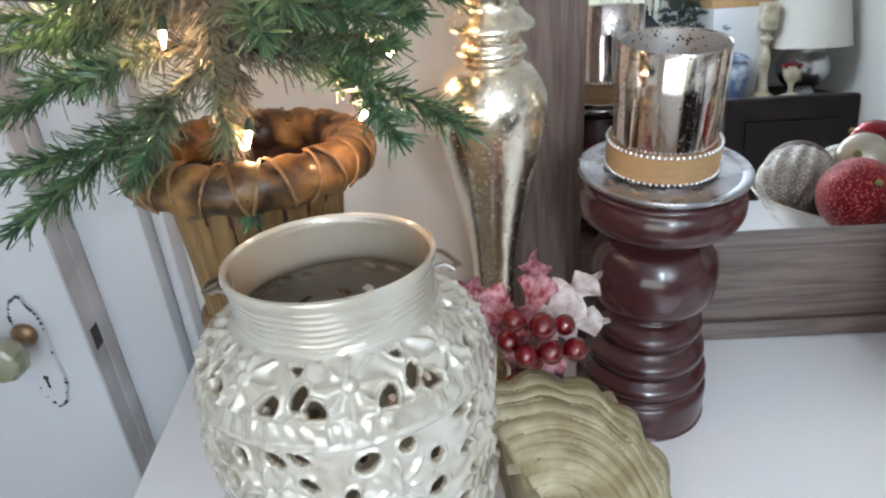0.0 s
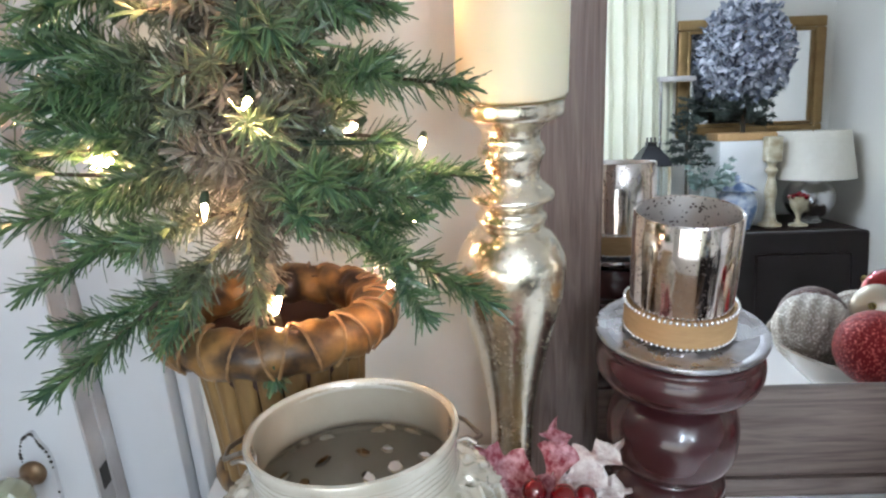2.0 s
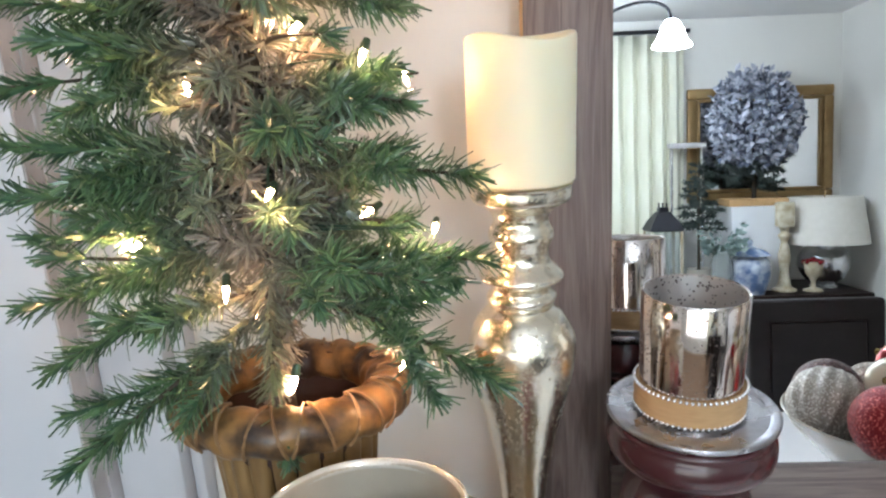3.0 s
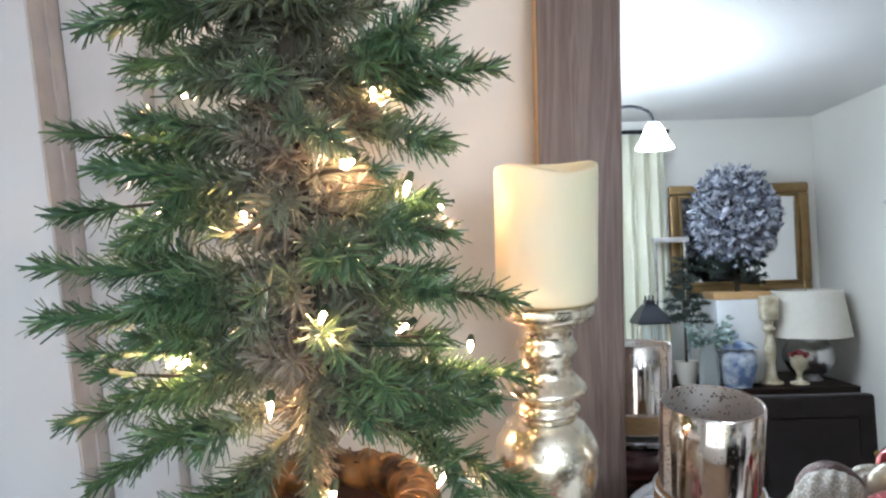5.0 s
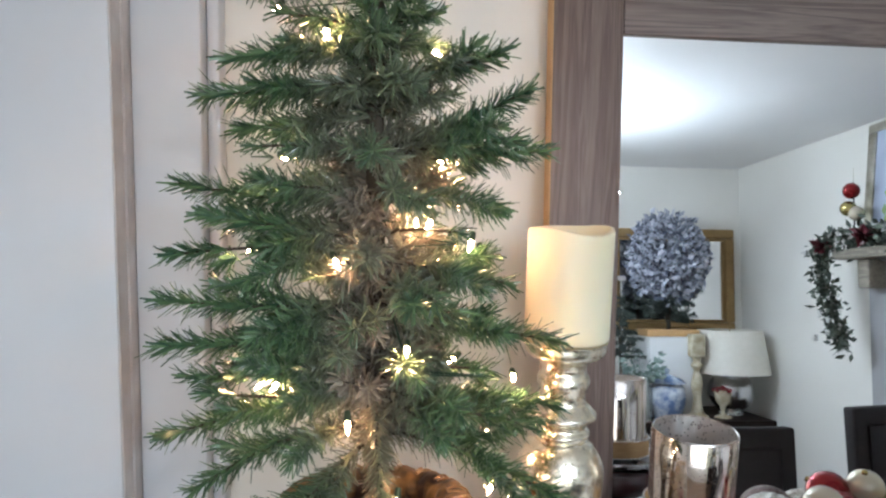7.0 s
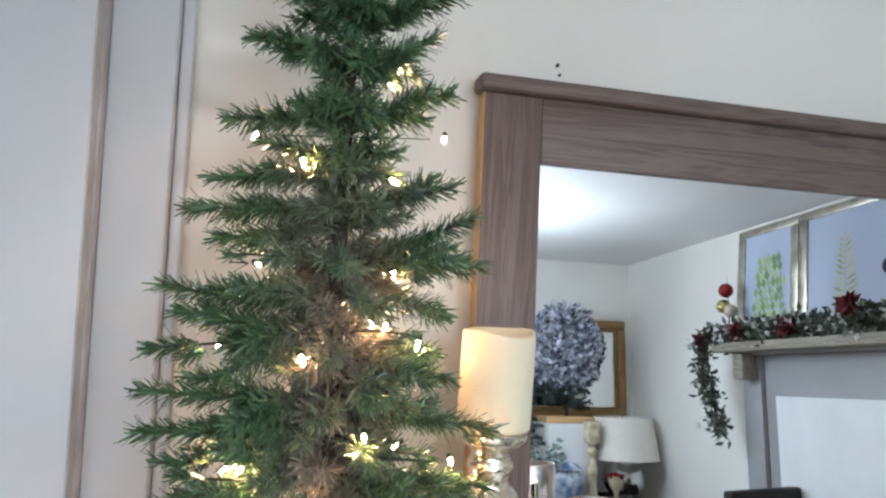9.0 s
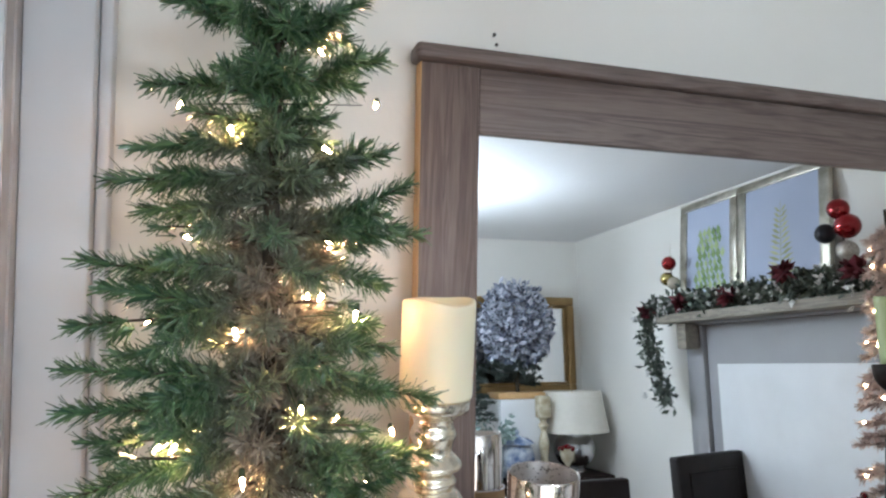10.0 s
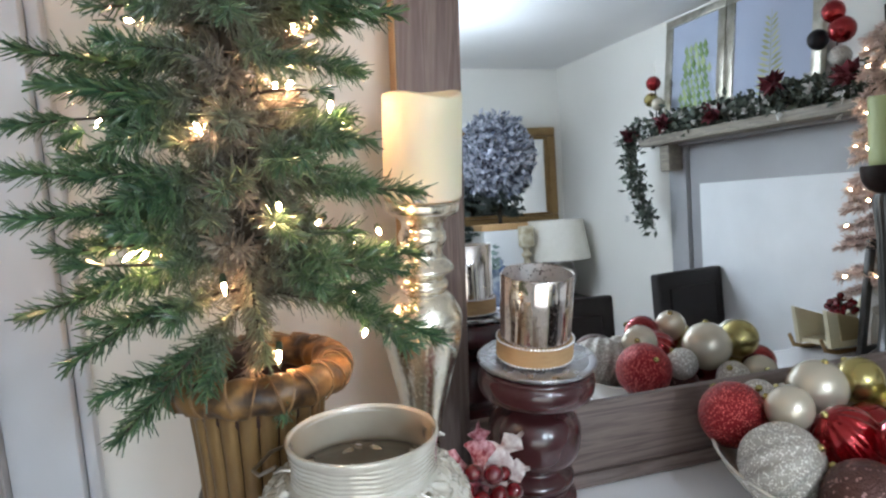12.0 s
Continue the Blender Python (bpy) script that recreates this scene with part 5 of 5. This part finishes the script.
v, f = leaf_cloud(tp, 130, euc_spot, 0.045)
put("leaves", mesh_from("leaves", v, f, dusty_leaf, False), euc)

# curtain beside the window
cur = thing("curtain", pose(0, 0, 0), "cream floor-length curtain hanging in soft folds", "curtain")
cvs, cfs = [], []
cols, rows_n = 90, 10
for i in range(cols + 1):
    for k in range(rows_n + 1):
        x = 0.42 + 0.64 * i / cols
        cvs.append((x, BACK + 0.075 + 0.030 * math.sin(i * 0.62 + 0.25 * math.sin(k * 0.9)) + 0.006 * math.sin(i * 1.9), 0.02 + 2.02 * k / rows_n))
for i in range(cols):
    for k in range(rows_n):
        a = i * (rows_n + 1) + k
        cfs.append((a, a + 1, a + rows_n + 2, a + rows_n + 1))
ccl = put("cloth", mesh_from("cloth", cvs, cfs, curtain_cloth), cur)
cm = ccl.modifiers.new("thick", "SOLIDIFY")
cm.thickness = 0.003
tube("curtain_rod", [(0.25, BACK + 0.075, 2.055), (1.09, BACK + 0.075, 2.055)], 0.010, black_iron, cur, 10)

# chandelier arm lamp
chand = thing("chandelier", pose(0.385, -1.10, 0), "dark iron chandelier with lit white bell shades", "chandelier")
tube("stem", [(0, 0, CEIL), (0, 0, 1.80)], 0.008, black_iron, chand, 10)
lathe("canopy", [(0.001, CEIL - 0.03), (0.05, CEIL - 0.02), (0.06, CEIL - 0.001), (0.001, CEIL)], black_iron, chand, seg=24)
bell = spline([(0.020, 0.06), (0.032, 0.048), (0.046, 0.020), (0.062, -0.020), (0.080, -0.045), (0.077, -0.046), (0.058, -0.020), (0.042, 0.018), (0.028, 0.044)], 2)
for k in range(3):
    a = radians(2 + 120 * k)
    ca, sa = math.cos(a), math.sin(a)
    arm = tube("arm", spline([(0, 0, 1.83), (0.10 * ca, 0.10 * sa, 1.92), (0.22 * ca, 0.22 * sa, 1.955), (0.30 * ca, 0.30 * sa, 1.935), (0.32 * ca, 0.32 * sa, 1.888)], 4), 0.006, black_iron, chand, 8)
    lathe("shade", bell, lit_shade, arm, pose(0.32 * ca, 0.32 * sa, 1.838) @ Matrix.Diagonal((0.85, 0.85, 0.85, 1)), 28, closed=True, label="lit white glass bell shade")

# ---- mantel wall ----
fire = thing("mantelpiece", pose(0, 0, 0), "grey painted mantelpiece with a rustic wooden shelf", "mantelpiece")
part("surround", box(1.835, -0.962, 0.0, SIDE - 0.001, 0.30, 1.535, 0.002), grey_paint, fire)
part("pilaster", box(1.815, -1.085, 0.0, SIDE - 0.001, -0.968, 1.535, 0.003), grey_paint, fire)
part("fire_board", box(1.824, -0.890, 0.0, 1.834, 0.14, 1.365, 0.002), white_box_paint, fire, "plain white board over the opening")
part("shelf", box(1.690, -1.135, 1.548, SIDE - 0.001, 0.34, 1.588, 0.006), shelf_wood, fire, "weathered wooden shelf")
part("bracket", box(1.735, -1.045, 1.43, 1.812, -0.975, 1.547, 0.010), shelf_wood, fire, "carved bracket")
part("bed_moulding", box(1.79, -1.095, 1.537, 1.862, 0.32, 1.5475, 0.002), grey_paint, fire)


def botanical(name, y0, y1, mat, plant, label):
    m = pose(1.800, (y0 + y1) / 2, 1.590, 0, 5.5, 0)
    pic = thing(name, m, label, "picture")
    w, h = (y1 - y0) / 2, 0.515
    for ya, za, yb, zb in ((-w, h - 0.035, w, h), (-w, 0, w, 0.035), (-w, 0.035, -w + 0.045, h - 0.035), (w - 0.045, 0.035, w, h - 0.035)):
        part("frame_bar", box(-0.012, ya, za, 0.014, yb, zb, 0.004), silver_leaf, pic)
    part("canvas", box(-0.004, -w + 0.044, 0.034, 0.008, w - 0.044, h - 0.034), canvas_blue, pic, "pale blue painted ground")
    put("painted_plant", mesh_from("painted_plant", *plant, mat, False), pic, label="painted green plant")


def succulent():
    rng, v, f = random.Random(2), [], []
    for row in range(9):
        for k in range(7 - row // 3):
            y, z = (k - 3 + 0.5 * (row % 2) + row / 6) * 0.030, 0.06 + row * 0.034
            b = len(v)
            s = rng.uniform(0.8, 1.15)
            v += [(-0.0055, y, z), (-0.0070, y - 0.015 * s, z + 0.022), (-0.0065, y, z + 0.046 * s), (-0.0070, y + 0.015 * s, z + 0.022)]
            f += [(b, b + 1, b + 2), (b, b + 2, b + 3)]
    return v, f


def fern():
    v, f = [], []
    for row in range(14):
        t = row / 14
        z, ln = 0.08 + 0.30 * t, 0.070 * (1 - 0.75 * t) + 0.01
        for s in (-1, 1):
            b = len(v)
            v += [(-0.0055, 0, z), (-0.0065, s * ln * 0.5, z + 0.004), (-0.0060, s * ln, z + 0.024), (-0.0065, s * ln * 0.5, z + 0.020)]
            f += [(b, b + 1, b + 2), (b, b + 2, b + 3)]
    b = len(v)
    v += [(-0.0056, -0.003, 0.03), (-0.0056, 0.003, 0.03), (-0.0056, 0.001, 0.40), (-0.0056, -0.001, 0.40)]
    f += [(b, b + 1, b + 2, b + 3)]
    return v, f


botanical("botanical_picture", -1.085, -0.700, painted_green, succulent(), "silver framed botanical painting of a leafy succulent")
botanical("botanical_picture", -0.696, -0.225, painted_fern, fern(), "silver framed botanical painting of a fern frond")

gar = thing("mantel_garland", pose(0, 0, 0), "pine garland with dark red flowers and white blossoms", "garland")
gr = random.Random(17)
gpath = [(1.735, y, 1.620 + 0.012 * math.sin(y * 19)) for y in np.arange(-1.10, 0.30, 0.07)]
tail = [(1.715, -1.10, 1.64), (1.690, -1.18, 1.60), (1.685, -1.19, 1.50), (1.690, -1.16, 1.38), (1.695, -1.12, 1.27), (1.700, -1.10, 1.19)]
for path, dens in ((gpath, 900), (tail, 900)):
    for a, b in zip(path, path[1:]):
        v, f = [], []
        needles(v, f, [a, tuple((Vector(a) + Vector(b)) / 2), b], 0.045, dens // 8, gr, 0.0022, fan=70)

        def spot(rng, a=a, b=b):
            p = Vector(a).lerp(Vector(b), rng.random()) + Vector((rng.gauss(0, 0.022), rng.gauss(0, 0.022), rng.gauss(0.012, 0.022)))
            return p, (rng.uniform(-1, 0.2), rng.uniform(-1, 1), rng.uniform(-0.7, 0.9))
        lv, lf = leaf_cloud(gr, dens // 10, spot, 0.038)
        k = len(v)
        put("sprig", mesh_from("sprig", v + lv, f + [tuple(k + q for q in face) for face in lf], garland_leaf, False), gar)
        for _ in range(3):
            p, d = spot(gr)
            if gr.random() < 0.9:
                lv, lf = leaf_cloud(gr, 5, lambda rng, p=p: (p + Vector((-0.025, 0, 0)), (rng.uniform(-1, 0), rng.uniform(-1, 1), rng.uniform(-1, 1))), 0.026)
                put("white_blossom", mesh_from("white_blossom", lv, lf, white_petal, False), gar)
for x, y, z in ((1.69, -0.32, 1.69), (1.68, -0.92, 1.63), (1.67, -1.16, 1.60), (1.69, -0.02, 1.66), (1.69, -0.62, 1.63)):
    lv, lf = leaf_cloud(gr, 26, lambda rng, x=x, y=y, z=z: ((x, y, z), (rng.uniform(-1, 0.1), rng.uniform(-1, 1), rng.uniform(-0.6, 1))), 0.055)
    put("red_flower", mesh_from("red_flower", lv, lf, poinsettia, False), gar, label="dark red poinsettia")


def stack(y, z0, parts_list, label):
    st = thing("ornament_topiary", pose(1.74, y, 1.590), label, "ornament")
    tube("rod", [(0, 0, 0), (0, 0, z0)], 0.003, black_iron, st, 6)
    for dx, dz, r, mat in parts_list:
        v, f = ball_data(r, 24, 14)
        put("ball", mesh_from("ball", v, f, mat), st, pose(-0.01, dx, dz))
    tube("spike", [(0, 0, z0), (0, 0.004, z0 + 0.06)], 0.0022, silver_leaf, st, 6, 0.3)


stack(-1.055, 0.27, [(0, 0.235, 0.033, ball_shiny), (-0.02, 0.165, 0.032, ball_gold), (0.028, 0.14, 0.030, ball_pearl)], "stacked red and gold ornament balls on the mantel")
stack(-0.105, 0.31, [(0, 0.285, 0.036, ball_shiny), (0.03, 0.222, 0.042, ball_shiny), (-0.062, 0.212, 0.034, black_iron), (0.02, 0.14, 0.035, ball_silver)], "stacked red and black ornament balls on the mantel")


# ---- dining chairs ----
def dining_chair(m, label):
    ch = thing("dining_chair", m, label, "chair", "dining chairs")
    part("seat", box(-0.21, -0.44, 0.42, 0.21, 0.0, 0.49, 0.018, 3), leather, ch)
    back = part("backrest", box(-0.19, -0.012, 0.50, 0.19, 0.035, 1.005, 0.010, 3), leather, ch)
    part("back_panel", box(-0.135, 0.0355, 0.56, 0.135, 0.042, 0.945, 0.006, 3), leather, back, "padded leather panel")
    for sx in (-0.18, 0.18):
        for sy in (-0.41, 0.0):
            part("leg", box(sx - 0.02, sy - 0.02, 0, sx + 0.02, sy + 0.02, 0.419, 0.003), dark_wood, ch)
    for sx in (-0.17, 0.17):
        part("back_post", box(sx - 0.018, -0.010, 0.470, sx + 0.018, 0.020, 0.52, 0.003), dark_wood, ch)
    return ch


dining_chair(pose(1.633, -0.70, 0, 3, 0, -14) @ Matrix.Diagonal((1.03, 1, 1.012, 1)), "dark leather dining chair beside the white fire board")
dining_chair(pose(0.905, -0.42, 0, 3, 0, 0) @ Matrix.Diagonal((0.95, 1, 0.992, 1)), "dark leather dining chair in front of the buffet")

# ---- far end of the dresser ----
pine = thing("blush_pine_tree", pose(1.405, 0.335, TABLE), "slim blush tinsel tree with small warm lights", "tree")
lathe("pot", spline([(0.001, 0), (0.05, 0), (0.062, 0.09), (0.066, 0.10), (0.058, 0.095), (0.001, 0.09)], 2), cream_bowl, pine, seg=24)
tube("trunk", [(0, 0, 0.09), (0, 0, 0.86)], 0.008, bark, pine, 8, 0.5)
pr = random.Random(31)
tv, tf = ball_data(0.0040, 10, 7)
tiny = mesh_from("tiny_bulb", tv, tf, tiny_glow)
for k in range(130):
    t = k / 130
    a, z0 = k * 2.4, 0.17 + 0.66 * t
    ln = 0.118 * (1.08 - 0.72 * t)
    tip = (ln * math.cos(a), ln * math.sin(a), z0 - 0.03 + pr.uniform(-0.025, 0.025))
    bough(pine, (0, 0, z0), tip, pr, (blush_needle, bark), 0.022, 1500, 0, width=0.0017)
    if k % 3 == 0:
        put("tiny_bulb", tiny, pine, pose(tip[0] * 0.92, tip[1] * 0.92, tip[2] + 0.006))

gh = thing("fluted_candle_holder", pose(1.300, 0.425, TABLE), "dark fluted metal pillar candle holder", "candle holder")
lathe("fluted_column", [(0.001, 0), (0.058, 0), (0.058, 0.02), (0.040, 0.035), (0.034, 0.10), (0.036, 0.30), (0.044, 0.385), (0.038, 0.40), (0.001, 0.40)], dark_pewter, gh, seg=96, wobble=lambda a, r, z: r * (1 - 0.09 * abs(math.sin(a * 9))) if 0.04 < z < 0.39 else r)
lathe("candle_dish", spline([(0.001, 0.402), (0.04, 0.404), (0.062, 0.430), (0.066, 0.462), (0.060, 0.466), (0.001, 0.464)], 3), dark_wood, gh, seg=40, label="dark brown dish")
gc = thing("sage_pillar_candle", pose(1.300, 0.425, TABLE + 0.466), "sage green pillar candle on a dark holder", "candle")
candle_mesh(0.047, 0.158, green_wax, gc)

sleigh = thing("wooden_sleigh", pose(1.410, 0.235, TABLE) @ Matrix.Diagonal((1.4, 1.1, 1.45, 1)), "small cream painted wooden sleigh with tan side panels", "sleigh")


def sleigh_side(y0, y1, inset, mat, name):
    prof = [(-0.115, 0.012), (0.105, 0.012), (0.118, 0.085), (0.122, 0.118), (0.070, 0.105), (0.035, 0.062), (-0.020, 0.048), (-0.075, 0.064), (-0.125, 0.080)]
    pts = [(x * (1 - inset), 0.055 + (z - 0.055) * (1 - 1.35 * inset)) for x, z in prof]
    v = [(x, y0, z) for x, z in pts] + [(x, y1, z) for x, z in pts]
    n = len(pts)
    f = [tuple(range(n)), tuple(reversed(range(n, 2 * n)))] + [(k, k + n, (k + 1) % n + n, (k + 1) % n) for k in range(n)]
    put(name, mesh_from(name, v, f, mat, False), sleigh)


sleigh_side(0.040, 0.050, 0, cream_paint, "side")
sleigh_side(-0.050, -0.040, 0, cream_paint, "side")
sleigh_side(0.0505, 0.053, 0.2, tan_panel, "side_panel")
part("sleigh_floor", box(-0.11, -0.0395, 0.014, 0.105, 0.0395, 0.022), cream_paint, sleigh)
part("back_board", box(0.100, -0.0395, 0.022, 0.110, 0.0395, 0.112, 0.002), cream_paint, sleigh)
for y in (-0.045, 0.045):
    tube("runner", [(-0.135, y, 0.030), (-0.125, y, 0.010), (-0.10, y, 0.004), (0.11, y, 0.004)], 0.004, gold_leaf, sleigh, 8)
fill = thing("berry_cluster", pose(1.330, 0.25, TABLE + 0.0325), "cluster of frosted dark red berries in the sleigh", "berries")
for k in range(26):
    a = k * 2.4
    r = 0.0085 * math.sqrt(k)
    put("berry", berry, fill, pose(r * math.cos(a), r * math.sin(a) * 0.7, 0.105 - r * 0.8 + 0.012 * math.sin(k * 1.7)))
tube("stem", [(0, 0, 0), (0, 0, 0.10)], 0.004, bark, fill, 6)
tagged(put("white_ornament", mesh_from("white_ornament", *lathe_data(spline([(0.001, 0), (0.022, 0), (0.030, 0.03), (0.022, 0.075), (0.026, 0.10), (0.020, 0.125), (0.001, 0.13)], 4), 20, lambda a, r, z: r * (1 + 0.15 * math.sin(3 * a + z * 60))), white_petal, True, 70), None, pose(1.440, 0.245, TABLE + 0.0325)), "lumpy frosted white ornament in the sleigh", "ornament")
pf = thing("small_picture_frame", pose(1.345, 0.325, TABLE, -8, 0, 6), "small dark silver standing picture frame", "picture frame")
for x0, z0, x1, z1 in ((-0.045, 0.27, 0.045, 0.295), (-0.045, 0.0, 0.045, 0.025), (-0.045, 0.025, -0.028, 0.27), (0.028, 0.025, 0.045, 0.27)):
    part("frame_bar", box(x0, -0.008, z0, x1, 0.010, z1, 0.003), dark_pewter, pf)
part("glass", box(-0.029, 0.000, 0.024, 0.029, 0.003, 0.271), silvered, pf, smooth=False)
